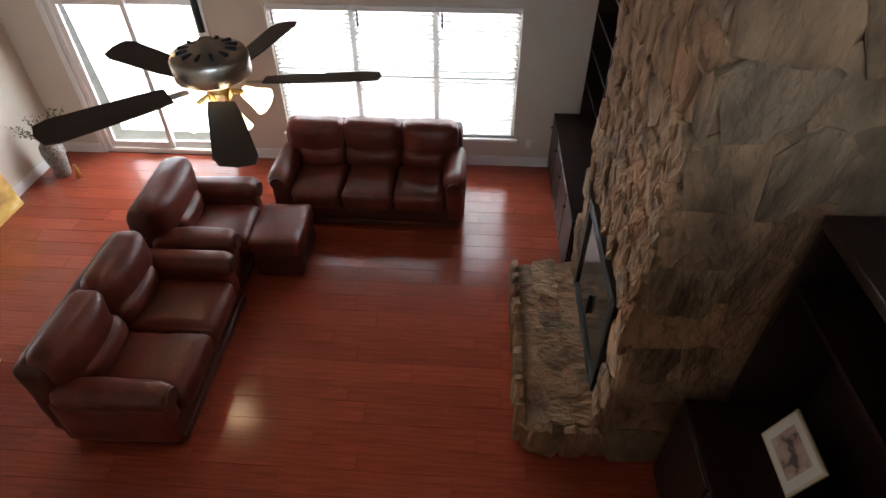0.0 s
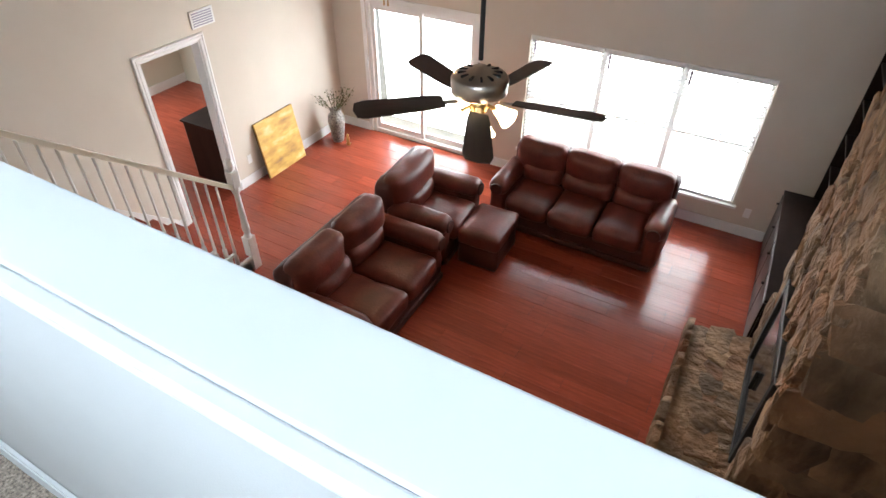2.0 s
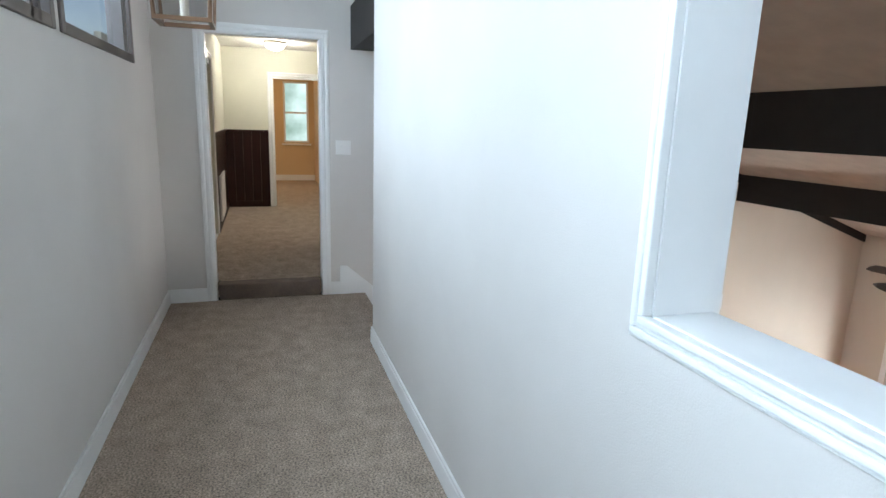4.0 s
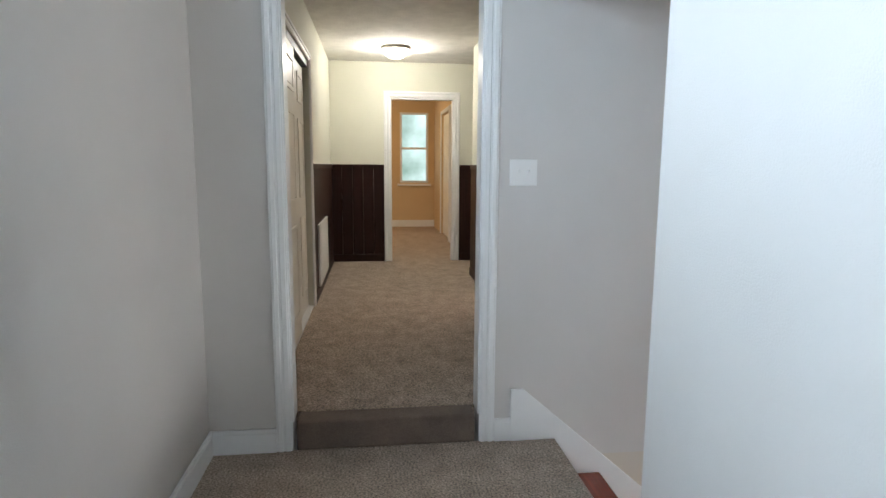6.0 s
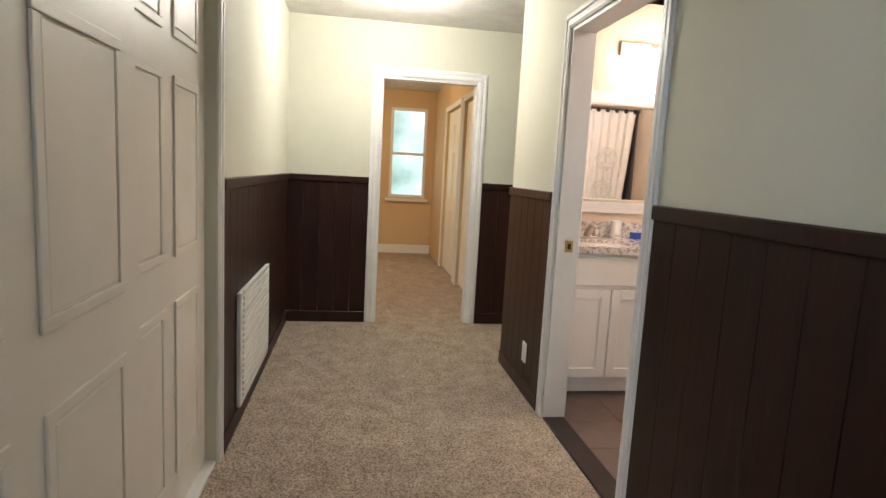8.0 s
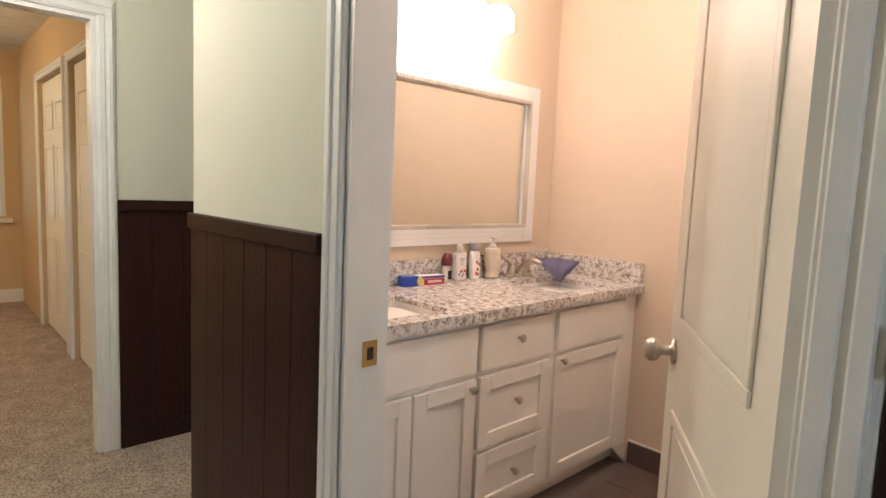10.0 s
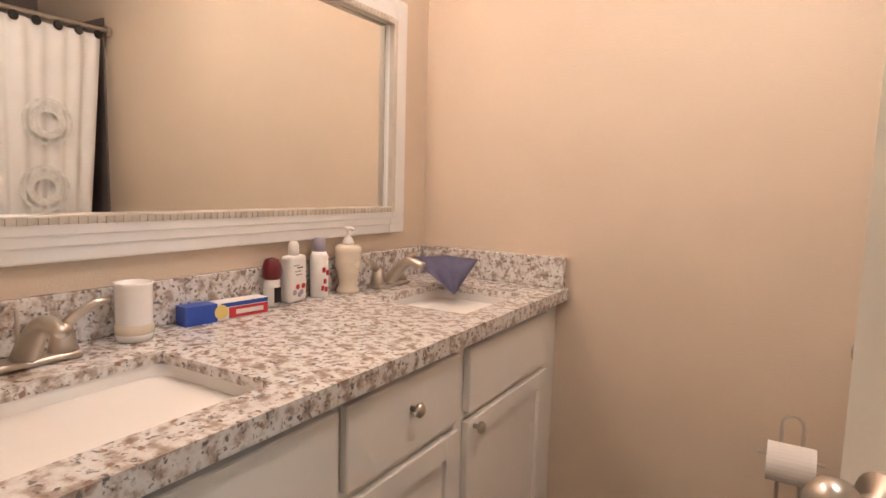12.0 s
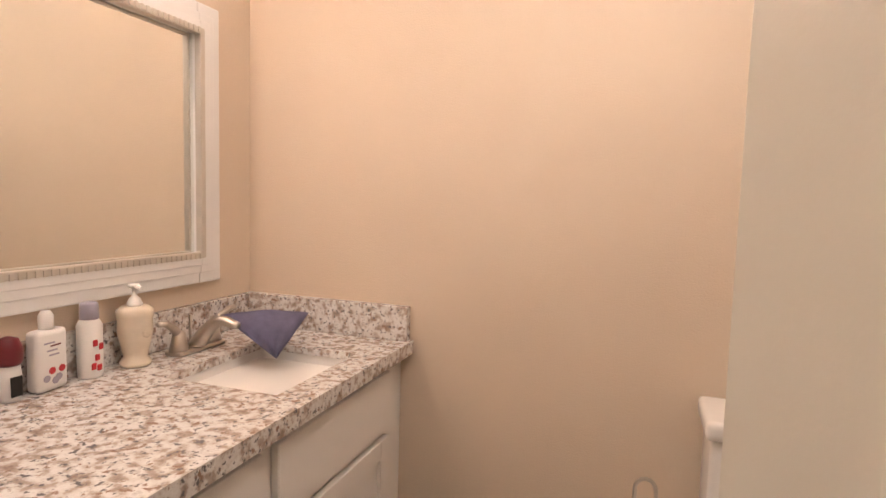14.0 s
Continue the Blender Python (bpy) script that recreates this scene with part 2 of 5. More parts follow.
SKETCH = ramped("pale_flower_print", [(0.35, (0.10, 0.08, 0.08)), (0.42, (0.45, 0.30, 0.26)), (0.6, (0.62, 0.52, 0.44))], 0.5, 9, detail=2)
FOLIAGE = bpy.data.materials.new("glowing_garden_distance")
FOLIAGE.use_nodes = True
_n, _l = FOLIAGE.node_tree.nodes, FOLIAGE.node_tree.links
_t, _r = _n.new("ShaderNodeTexNoise"), _n.new("ShaderNodeValToRGB")
_t.inputs["Scale"].default_value, _t.inputs["Detail"].default_value = 3.5, 6
for _e, (_p, _c) in zip(_r.color_ramp.elements, ((0.38, (0.05, 0.16, 0.09)), (0.62, (0.75, 0.95, 0.95)))):
    _e.position, _e.color = _p, (*_c, 1)
_l.new(_t.outputs[0], _r.inputs[0]), _l.new(_r.outputs[0], _n["Principled BSDF"].inputs["Emission Color"])
_n["Principled BSDF"].inputs["Emission Strength"].default_value = 1.2
_n["Principled BSDF"].inputs["Base Color"].default_value = (0.05, 0.08, 0.05, 1)
MIRROR = bpy.data.materials.new("mirror_glass")
MIRROR.use_nodes = True
MIRROR.node_tree.nodes["Principled BSDF"].inputs["Metallic"].default_value = 1
MIRROR.node_tree.nodes["Principled BSDF"].inputs["Roughness"].default_value = 0.01
MIRROR.node_tree.nodes["Principled BSDF"].inputs["Base Color"].default_value = (0.86, 0.87, 0.84, 1)
PANE = bpy.data.materials.new("window_glass")
PANE.use_nodes = True
PANE.node_tree.nodes["Principled BSDF"].inputs["Transmission Weight"].default_value = 1
PANE.node_tree.nodes["Principled BSDF"].inputs["Roughness"].default_value = 0
PANE.node_tree.nodes["Principled BSDF"].inputs["IOR"].default_value = 1.05


# ---- mesh helpers ----
def box(bm, x0, x1, y0, y1, z0, z1, bevel=0.0, seg=2):
    m = Matrix.LocRotScale(((x0 + x1) / 2, (y0 + y1) / 2, (z0 + z1) / 2), None, (abs(x1 - x0), abs(y1 - y0), abs(z1 - z0)))
    g = bmesh.ops.create_cube(bm, size=1, matrix=m)
    if bevel:
        es = list({e for v in g["verts"] for e in v.link_edges})
        bmesh.ops.bevel(bm, geom=es, offset=bevel, segments=seg, profile=0.6, affect="EDGES")
    return bm


def cyl(bm, p0, p1, r0, r1=None, seg=20):
    p0, p1 = Vector(p0), Vector(p1)
    d = p1 - p0
    m = Matrix.Translation((p0 + p1) / 2) @ d.to_track_quat("Z", "Y").to_matrix().to_4x4()
    bmesh.ops.create_cone(bm, cap_ends=True, segments=seg, radius1=r0, radius2=r0 if r1 is None else r1, depth=d.length, matrix=m)
    return bm


def lathe(bm, prof, seg=28, cx=0, cy=0, cz=0):
    rings = []
    for r, z in prof:
        rings.append([bm.verts.new((cx + r * math.cos(2 * math.pi * i / seg), cy + r * math.sin(2 * math.pi * i / seg), cz + z)) for i in range(seg)])
    for a, b in zip(rings, rings[1:]):
        for i in range(seg):
            bm.faces.new((a[i], a[(i + 1) % seg], b[(i + 1) % seg], b[i]))
    bm.faces.new(rings[0][::-1])
    bm.faces.new(rings[-1])
    return bm


def prism(bm, pts, axis, a, b):
    """A polygon of 2D points pushed along an axis from a to b."""
    def at(p, q):
        return {"x": (q, p[0], p[1]), "y": (p[0], q, p[1]), "z": (p[0], p[1], q)}[axis]
    lo, hi = [bm.verts.new(at(p, a)) for p in pts], [bm.verts.new(at(p, b)) for p in pts]
    bm.faces.new(lo), bm.faces.new(hi)
    for i in range(len(pts)):
        j = (i + 1) % len(pts)
        bm.faces.new((lo[i], lo[j], hi[j], hi[i]))
    return bm


def mesh(name, bm, material, smooth=False):
    bmesh.ops.recalc_face_normals(bm, faces=bm.faces)
    me = bpy.data.meshes.new(name)
    bm.to_mesh(me)
    bm.free()
    me.materials.append(material)
    if smooth:
        for p in me.polygons:
            p.use_smooth = True
    return me


def part(name, bm, material, parent, label="", smooth=False):
    ob = new(name, mesh(name, bm, material, smooth))
    ob.parent = parent
    if label:
        ob["label"] = label
    return ob


def thing(name, label, category, m=None, group=""):
    ob = new(name)
    ob.empty_display_size = 0.1
    if m is not None:
        ob.matrix_basis = m
    return tagged(ob, label, category, group)


def structure(name, bm, material, label=""):
    return tagged(new(name, mesh(name, bm, material)), label, kind="structure")


def B(*a, bevel=0.0, seg=2):
    return box(bmesh.new(), *a, bevel=bevel, seg=seg)


def ceil_z(y):
    return 1.36 - 0.359 * (y - 3.55)


# ---- great room shell ----
XL, YB, XR = -4.608, 6.316, 2.6
structure("floor", B(XL - 0.15, XR + 0.15, 0.1, YB + 0.2, F - 0.14, F - 0.012), WOODJOINT, "cherry laminate plank floor of the great room")
bm = bmesh.new()   # window wall with slider and window openings
TOPB = ceil_z(YB) + 0.3
S0, S1, ST = -4.05, -2.375, -0.60
W0, W1, WB, WT = -1.67, 1.0, -2.15, -0.66
box(bm, XL - 0.15, S0, YB, YB + 0.15, F, TOPB)
box(bm, S0, S1, YB, YB + 0.15, ST, TOPB)
box(bm, S1, W0, YB, YB + 0.15, F, TOPB)
box(bm, W0, W1, YB, YB + 0.15, F, WB)
box(bm, W0, W1, YB, YB + 0.15, WT, TOPB)
box(bm, W1, XR + 0.15, YB, YB + 0.15, F, TOPB)
structure("wall_north", bm, WALL, "beige painted wall with sliding door and wide window")
bm = bmesh.new()   # gable wall with a doorway
D0, D1, DT = 3.26, 4.03, -0.56
prism(bm, [(0.1, F), (D0, F), (D0, 3.2), (0.1, 3.2)], "x", XL - 0.13, XL)
box(bm, XL - 0.13, XL, D0, D1, DT, 2.6)
prism(bm, [(D1, F), (YB, F), (YB, 2.0), (D1, 2.6)], "x", XL - 0.13, XL)
structure("wall_west", bm, WALL, "beige gable wall with a white-cased doorway")
structure("wall_east", B(XR, XR + 0.13, 0.1, YB, F, 3.0), WALL, "beige wall behind the stone chimney and bookcases")
bm = bmesh.new()
box(bm, -3.39, XR, 0.072, 0.22, F, 0.0)
structure("wall_under_hall", bm, WALL, "beige wall below the upper hall")
bm = bmesh.new()
for y0, y1 in ((-1.6, YB + 0.2),):
    prism(bm, [(y0, ceil_z(y0)), (y1, ceil_z(y1)), (y1, ceil_z(y1) + 0.15), (y0, ceil_z(y0) + 0.15)], "x", XL - 0.13, 3.0)
structure("ceiling", bm, GREATCEIL, "sloped ceiling with dark beams, its colour dimmed to a shaded tan")
for nm, y0, y1, z0 in (("beam_near", 2.38, 2.66, 1.43), ("beam_far", 4.31, 4.56, 0.80)):
    bm = bmesh.new()
    prism(bm, [(y0, z0), (y1, z0), (y1, ceil_z(y1) + 0.02), (y0, ceil_z(y0) + 0.02)], "x", XL, XR)
    structure("ceiling_beam", bm, BEAM, "dark stained wooden ceiling beam")
bm = bmesh.new()
prism(bm, [(0.32, ceil_z(0.32) - 0.09), (YB, ceil_z(YB) - 0.09), (YB, ceil_z(YB) + 0.01), (0.32, ceil_z(0.32) + 0.01)], "x", XL, XL + 0.03)
structure("gable_trim", bm, BEAM, "dark trim board along the sloped ceiling")


def skirting(name, runs, z, h, material, label):
    ob = None
    for x0, x1, y0, y1 in runs:
        bm = B(x0, x1, y0, y1, z, z + h * 0.82)
        xs, ys = (x1 - x0), (y1 - y0)
        if xs > ys:
            box(bm, x0, x1, y0 + ys * 0.18, y1 - ys * 0.18, z + h * 0.82, z + h)
        else:
            box(bm, x0 + xs * 0.18, x1 - xs * 0.18, y0, y1, z + h * 0.82, z + h)
        structure(name, bm, material, label)


skirting("baseboard", [(S1 + 0.06, 1.44, YB - 0.018, YB), (XL, S0 - 0.06, YB - 0.018, YB), (XL, XL + 0.018, D1 + 0.07, YB - 0.02), (XL, XL + 0.018, 3.05, D0 - 0.08),
                       (-3.38, XR, 0.222, 0.24), (-3.384, -3.366, 0.24, 3.06)], F, 0.13, TRIM, "white painted baseboard")


def casing(name, axis, plane, out, a0, a1, top, base, w=0.075, d=0.018, label="white moulded door casing"):
    """Moulded casing round an opening in a wall plane; out is the side that it stands proud on."""
    e = thing(name, label, "door casing")
    e["kind"] = "structure"
    for nm, u0, u1, z0, z1 in (("jamb_trim", a0 - w, a0, base, top), ("jamb_trim", a1, a1 + w, base, top), ("head_trim", a0 - w, a1 + w, top, top + w)):
        bm = bmesh.new()
        for k, (f0, f1, dd) in enumerate(((0.0, 1.0, 0.6), (0.12, 0.42, 1.0), (0.55, 0.9, 0.85))):
            p0, p1 = plane, plane + out * d * dd
            lo, hi = min(p0, p1), max(p0, p1)
            if nm == "jamb_trim":
                if u0 < a0:
                    q0, q1 = u0 + (u1 - u0) * f0, u0 + (u1 - u0) * f1
                else:
                    q0, q1 = u1 - (u1 - u0) * f1, u1 - (u1 - u0) * f0
                zz0, zz1 = z0, z1 + (w * (1 - f1) - 0.0005 if k else 0)
            else:
                q0, q1 = u0 + w * f0, u1 - w * f0
                zz0, zz1 = z1 - (z1 - z0) * f1, z1 - (z1 - z0) * f0
            if axis == "x":
                box(bm, lo, hi, q0, q1, zz0, zz1, bevel=0.003, seg=1)
            else:
                box(bm, q0, q1, lo, hi, zz0, zz1, bevel=0.003, seg=1)
        part(nm, bm, TRIM, e)
    return e


def lining(axis, p0, p1, a0, a1, top, base, t=0.018, material=None):
    bm = bmesh.new()
    for u0, u1, z0, z1 in ((a0 - 0.004, a0 + t, base, top), (a1 - t, a1 + 0.004, base, top), (a0 + t, a1 - t, top - t, top + 0.004)):
        if axis == "x":
            box(bm, p0, p1, u0, u1, z0, z1)
        else:
            box(bm, u0, u1, p0, p1, z0, z1)
    return structure("door_lining", bm, material or TRIM, "white painted door lining")


casing("door_casing", "x", XL, 1, D0, D1, DT, F)
lining("x", XL - 0.13, XL, D0, D1, DT, F)

# room beyond the great room doorway
structure("floor_side_room", B(-8.0, XL - 0.002, 1.4, 6.2, F - 0.1, F + 0.003), WOOD, "cherry laminate floor of the side room")
bm = bmesh.new()
box(bm, -8.1, -8.0, 1.4, 4.1, F, -0.2), box(bm, -8.1, -8.0, 5.1, 6.2, F, -0.2), box(bm, -8.1, -8.0, 4.1, 5.1, F, -1.7), box(bm, -8.1, -8.0, 4.1, 5.1, -0.7, -0.2)
structure("wall_side_room", bm, CORRWALL, "pale grey-green side room wall")
structure("wall_side_room_end", B(-8.0, XL - 0.13, 6.2, 6.3, F, -0.2), CORRWALL, "pale side room wall")
structure("wall_side_room_start", B(-8.0, XL - 0.13, 1.3, 1.4, F, -0.2), CORRWALL, "pale side room wall")
structure("ceiling_side_room", B(-8.1, XL - 0.13, 1.3, 6.3, -0.2, -0.1), CEIL, "white side room ceiling")
skirting("baseboard", [(-8.0, -7.982, 1.4, 6.2)], F, 0.15, TRIM, "white painted baseboard")
e = thing("side_cabinet", "dark wooden side cabinet beside the doorway", "cabinet")
part("body", B(-5.35, -4.80, 4.06, 4.5, F + 0.003, F + 0.80, bevel=0.01), DARKWOOD, e)
part("top", B(-5.38, -4.78, 4.04, 4.52, F + 0.802, F + 0.83, bevel=0.006), DARKWOOD, e)

# ---- slider and window ----
e = thing("window_1", "white sliding glass patio door full of daylight", "patio door")
e["kind"] = "structure"
bm = bmesh.new()
for x0, x1, z0, z1 in ((S0, S0 + 0.06, F, ST), (S1 - 0.06, S1, F, ST), (S0 + 0.06, S1 - 0.06, ST - 0.06, ST), (S0 + 0.06, S1 - 0.06, F, F + 0.06)):
    box(bm, x0, x1, YB + 0.01, YB + 0.13, z0, z1, bevel=0.004, seg=1)
part("window_frame", bm, TRIM, e)
XM = (S0 + S1) / 2
for x0, x1, y in ((S0 + 0.06, XM + 0.03, YB + 0.04), (XM - 0.03, S1 - 0.06, YB + 0.08)):
    bm = bmesh.new()
    for a, b, z0, z1 in ((x0, x0 + 0.055, F + 0.06, ST - 0.06), (x1 - 0.055, x1, F + 0.06, ST - 0.06), (x0 + 0.055, x1 - 0.055, F + 0.06, F + 0.14), (x0 + 0.055, x1 - 0.055, ST - 0.13, ST - 0.06)):
        box(bm, a, b, y, y + 0.035, z0, z1)
    s = part("sash", bm, TRIM, e)
    g = part("pane", B(x0 + 0.055, x1 - 0.055, y + 0.014, y + 0.02, F + 0.14, ST - 0.13), PANE, s)
    g.visible_shadow = False
bm = bmesh.new()
for x0, x1, z0, z1 in ((S0 - 0.06, S0, F, ST + 0.06), (S1, S1 + 0.06, F, ST + 0.06), (S0, S1, ST, ST + 0.06)):
    box(bm, x0, x1, YB - 0.016, YB + 0.002, z0, z1, bevel=0.004, seg=1)
part("casing", bm, TRIM, e)
e = thing("window_2", "wide white three-part window over the sofa", "window")
e["kind"] = "structure"
bm = bmesh.new()
for x0, x1, z0, z1 in ((W0, W0 + 0.05, WB, WT), (W1 - 0.05, W1, WB, WT), (W0 + 0.05, W1 - 0.05, WT - 0.05, WT), (W0 + 0.05, W1 - 0.05, WB, WB + 0.05)):
    box(bm, x0, x1, YB + 0.05, YB + 0.12, z0, z1)
for xm in (-0.775, 0.105):
    box(bm, xm - 0.04, xm + 0.04, YB + 0.05, YB + 0.12, WB + 0.05, WT - 0.05)
part("window_frame", bm, TRIM, e)
part("window_sill", B(W0 - 0.05, W1 + 0.05, YB - 0.05, YB + 0.05, WB - 0.035, WB, bevel=0.008), TRIM, e)
for x0, x1 in ((W0 + 0.05, -0.815), (-0.735, 0.065), (0.145, W1 - 0.05)):
    part("meeting_rail", B(x0, x1, YB + 0.06, YB + 0.11, -1.42, -1.37), TRIM, e)
    for z0, z1 in ((WB + 0.05, -1.42), (-1.37, WT - 0.05)):
        g = part("pane", B(x0, x1, YB + 0.08, YB + 0.086, z0, z1), PANE, e)
        g.visible_shadow = False
for i, (x0, x1) in enumerate(((W0 + 0.01, -0.785), (-0.765, 0.095), (0.115, W1 - 0.01))):
    e = thing("window_blind", "white horizontal slat blind lowered over the window", "blind", group="window blinds")
    part("headrail", B(x0, x1, YB - 0.005, YB + 0.045, WT - 0.05, WT - 0.005, bevel=0.004, seg=1), BLINDS, e)
    zb = WB + 0.02
    nsl = 30
    tilt = math.radians(28)
    sl = bmesh.new()
    box(sl, -(x1 - x0) / 2 + 0.012, (x1 - x0) / 2 - 0.012, -0.022, 0.022, -0.0015, 0.0015)
    me = mesh("slat", sl, BLINDS)
    for k in range(nsl):
        o = new("slat", me)
        o.parent = e
        o.location = ((x0 + x1) / 2, YB + 0.022, zb + 0.02 + k * (WT - 0.075 - zb) / (nsl - 1))
        o.rotation_euler = (tilt, 0, 0)
    part("bottom_rail", B(x0 + 0.01, x1 - 0.01, YB + 0.005, YB + 0.04, zb - 0.012, zb + 0.004), BLINDS, e)
    part("tilt_wand", cyl(bmesh.new(), (x0 + 0.06, YB - 0.01, WT - 0.06), (x0 + 0.06, YB - 0.01, WT - 0.22), 0.011, seg=8), LILAC, e)
# outside
structure("ground", B(-60, 60, YB + 0.16, 90, F - 0.3, F - 0.1), mat("pale_patio_ground", (0.55, 0.55, 0.48), 0.9, vary=0.15), "pale sunlit patio and lawn")
e = thing("patio_stair", "pale wooden stair rail outside the glass door", "stair rail")
part("rail", cyl(bmesh.new(), (-4.6, 8.3, -0.5), (-2.9, 8.3, -1.9), 0.05, seg=8), TRIM, e)
part("post", B(-2.95, -2.85, 8.25, 8.35, F - 0.1, -1.85), TRIM, e)

# ---- stairs ----
NR, Y0, RUN = 14, 0.22, 0.2138
RISE = -F / NR
e = thing("staircase", "carpeted-top wooden stair with white balusters and beige side wall", "staircase")
e["kind"] = "structure"
bm = bmesh.new()
for k in range(1, NR):
    box(bm, XL + 0.03, -3.40, Y0 + (k - 1) * RUN, Y0 + k * RUN, F, -k * RISE - 0.035)
part("flight", bm, WALL, e)
for k in range(1, NR):
    z = -k * RISE
    part("tread", B(XL + 0.03, -3.37, Y0 + (k - 1) * RUN - 0.0, Y0 + k * RUN + 0.025, z - 0.034, z, bevel=0.006, seg=1), WOOD, e)
    part("tread_end", B(-3.372, -3.335, Y0 + (k - 1) * RUN, Y0 + k * RUN + 0.03, z - 0.034, z + 0.002, bevel=0.005, seg=1), TRIM, e)
    part("riser", B(XL + 0.03, -3.39, Y0 + k * RUN - 0.012, Y0 + k * RUN + 0.002, z - RISE, z - 0.036), TRIM, e)
bm = bmesh.new()
for k in range(1, NR):     # zigzag white bracket band
    y0, y1, z = Y0 + (k - 1) * RUN, Y0 + k * RUN, -k * RISE - 0.03
    box(bm, -3.40, -3.366, y0, y1, z - 0.09, z)
    box(bm, -3.40, -3.366, y1 - 0.075, y1, max(z - RISE, F), z - 0.09)
part("stringer", bm, TRIM, e)
bm = bmesh.new()
for k in range(1, NR):
    y0, y1 = Y0 + (k - 1) * RUN, Y0 + k * RUN
    box(bm, -3.40, -3.384, y0, y1, F, -k * RISE - 0.04)
part("side_wall", bm, WALL, e)
sk = bmesh.new()
prism(sk, [(0.0, 0.26), (0.06, 0.26), (3.1, F + 0.15), (3.1, F), (0.0, -0.3)], "x", XL, XL + 0.02)
part("wall_skirt", sk, TRIM, e)
e = thing("stair_railing", "white wooden stair railing with turned newel post", "railing")
h = 0.98
bm = bmesh.new()
ya, yb = 0.24, 3.0
za, zb = -(ya - Y0) / RUN * RISE - RISE + h, -(yb - Y0) / RUN * RISE - RISE + h + 0.05
prism(bm, [(ya, za), (yb, zb), (yb, zb + 0.055), (ya, za + 0.055)], "x", -3.405, -3.345)
part("handrail", bm, mat("cream_handrail", (0.78, 0.74, 0.64), 0.3), e)
bm = bmesh.new()
lathe(bm, [(0.022, 0), (0.022, 0.10), (0.012, 0.13), (0.017, 0.17), (0.013, 0.22), (0.011, 0.55), (0.011, 0.92)], 8)
bal = mesh("baluster", bm, TRIM, True)
for k in range(1, NR):
    for f in (0.25, 0.75):
        y = Y0 + (k - 1) * RUN + f * RUN
        if y > 2.94 or y < 0.26:
            continue
        o = new("baluster", bal)
        o.parent = e
        top = -(y - Y0) / RUN * RISE - RISE + h + 0.03
        z0 = -k * RISE
        o.location = (-3.375, y, z0)
        o.scale = (1, 1, (top - z0) / 0.92)
bm = bmesh.new()
box(bm, -3.425, -3.325, 3.0, 3.1, F, F + 0.42, bevel=0.006)
lathe(bm, [(0.045, 0.42), (0.03, 0.46), (0.042, 0.52), (0.034, 0.62), (0.028, 0.95), (0.044, 1.0), (0.044, 1.03)], 16, -3.375, 3.05, F)
box(bm, -3.42, -3.33, 3.005, 3.095, F + 1.03, F + 1.22, bevel=0.006)
lathe(bm, [(0.02, 1.22), (0.045, 1.25), (0.05, 1.29), (0.03, 1.34), (0.005, 1.35)], 16, -3.375, 3.05, F)
part("newel_post", bm, TRIM, e)

# ---- fireplace ----
rng = random.Random(5)


def stone_mesh(w, h, d, seed):
    """A rough split stone, w along y, h along z, standing d proud of the face at x = 0."""
    r = random.Random(seed)
    bm = bmesh.new()
    n = r.choice((7, 8, 9))
    pts = []
    for i in range(n):
        a = 2 * math.pi * (i + r.uniform(-0.3, 0.3)) / n
        c, s = math.cos(a), math.sin(a)
        q = max(abs(c), abs(s)) ** 0.8
        pts.append((c / q * w / 2 * r.uniform(0.82, 1.1), s / q * h / 2 * r.uniform(0.82, 1.1)))
    tilt, lift = r.uniform(-0.35, 0.35) * d, r.uniform(-0.35, 0.35) * d
    rings = [[bm.verts.new((0.012, y, z)) for y, z in pts]]
    for k, deep, jag in ((0.99, 0.72, 0.25), (0.84, 0.95, 0.22), (0.45, 1.02, 0.28)):
        rings.append([bm.verts.new((-d * (deep + r.uniform(-jag, jag)) + (tilt * y / w + lift * z / h) * 2 * k,
                                    y * k * r.uniform(0.9, 1.08), z * k * r.uniform(0.9, 1.08))) for y, z in pts])
    for a, b in zip(rings, rings[1:]):
        for i in range(n):
            j = (i + 1) % n
            bm.faces.new((a[i], a[j], b[j], b[i]))
    cv = bm.verts.new((-d * r.uniform(0.9, 1.2), 0.1 * w * r.uniform(-1, 1), 0.1 * h * r.uniform(-1, 1)))
    for i in range(n):
        bm.faces.new((rings[-1][i], rings[-1][(i + 1) % n], cv))
    return mesh("stone", bm, STONE)


STONES = [stone_mesh(0.165 * 1.42, 0.20 * 1.42, d, 40 + i) for i, d in enumerate((0.05, 0.035, 0.06, 0.045, 0.03, 0.055, 0.04, 0.05))]
SLABS = [stone_mesh(0.165 * 1.34, 0.20 * 1.34, d, 80 + i) for i, d in enumerate((0.03, 0.022, 0.035, 0.028, 0.02))]
CX, CY0, CY1 = 1.52, 2.55, 4.26
fire = thing("fireplace", "tan rough stone chimney and raised stone hearth", "fireplace")
bm = bmesh.new()
SY0, SY1, SZ0, SZ1 = 2.86, 4.0, F + 0.33, -1.28
box(bm, CX, XR, CY0, SY0, F, 2.6), box(bm, CX, XR, SY1, CY1, F, 2.6), box(bm, CX, XR, SY0, SY1, SZ1, 2.6), box(bm, CX, XR, SY0, SY1, F, SZ0), box(bm, CX + 0.3, XR, SY0, SY1, SZ0, SZ1)
part("chimney_core", bm, MORTAR, fire)
hb = bmesh.new()
box(hb, 0.98, CX, 2.56, 4.2, F, F + 0.28, bevel=0.03)
part("hearth_core", hb, MORTAR, fire)


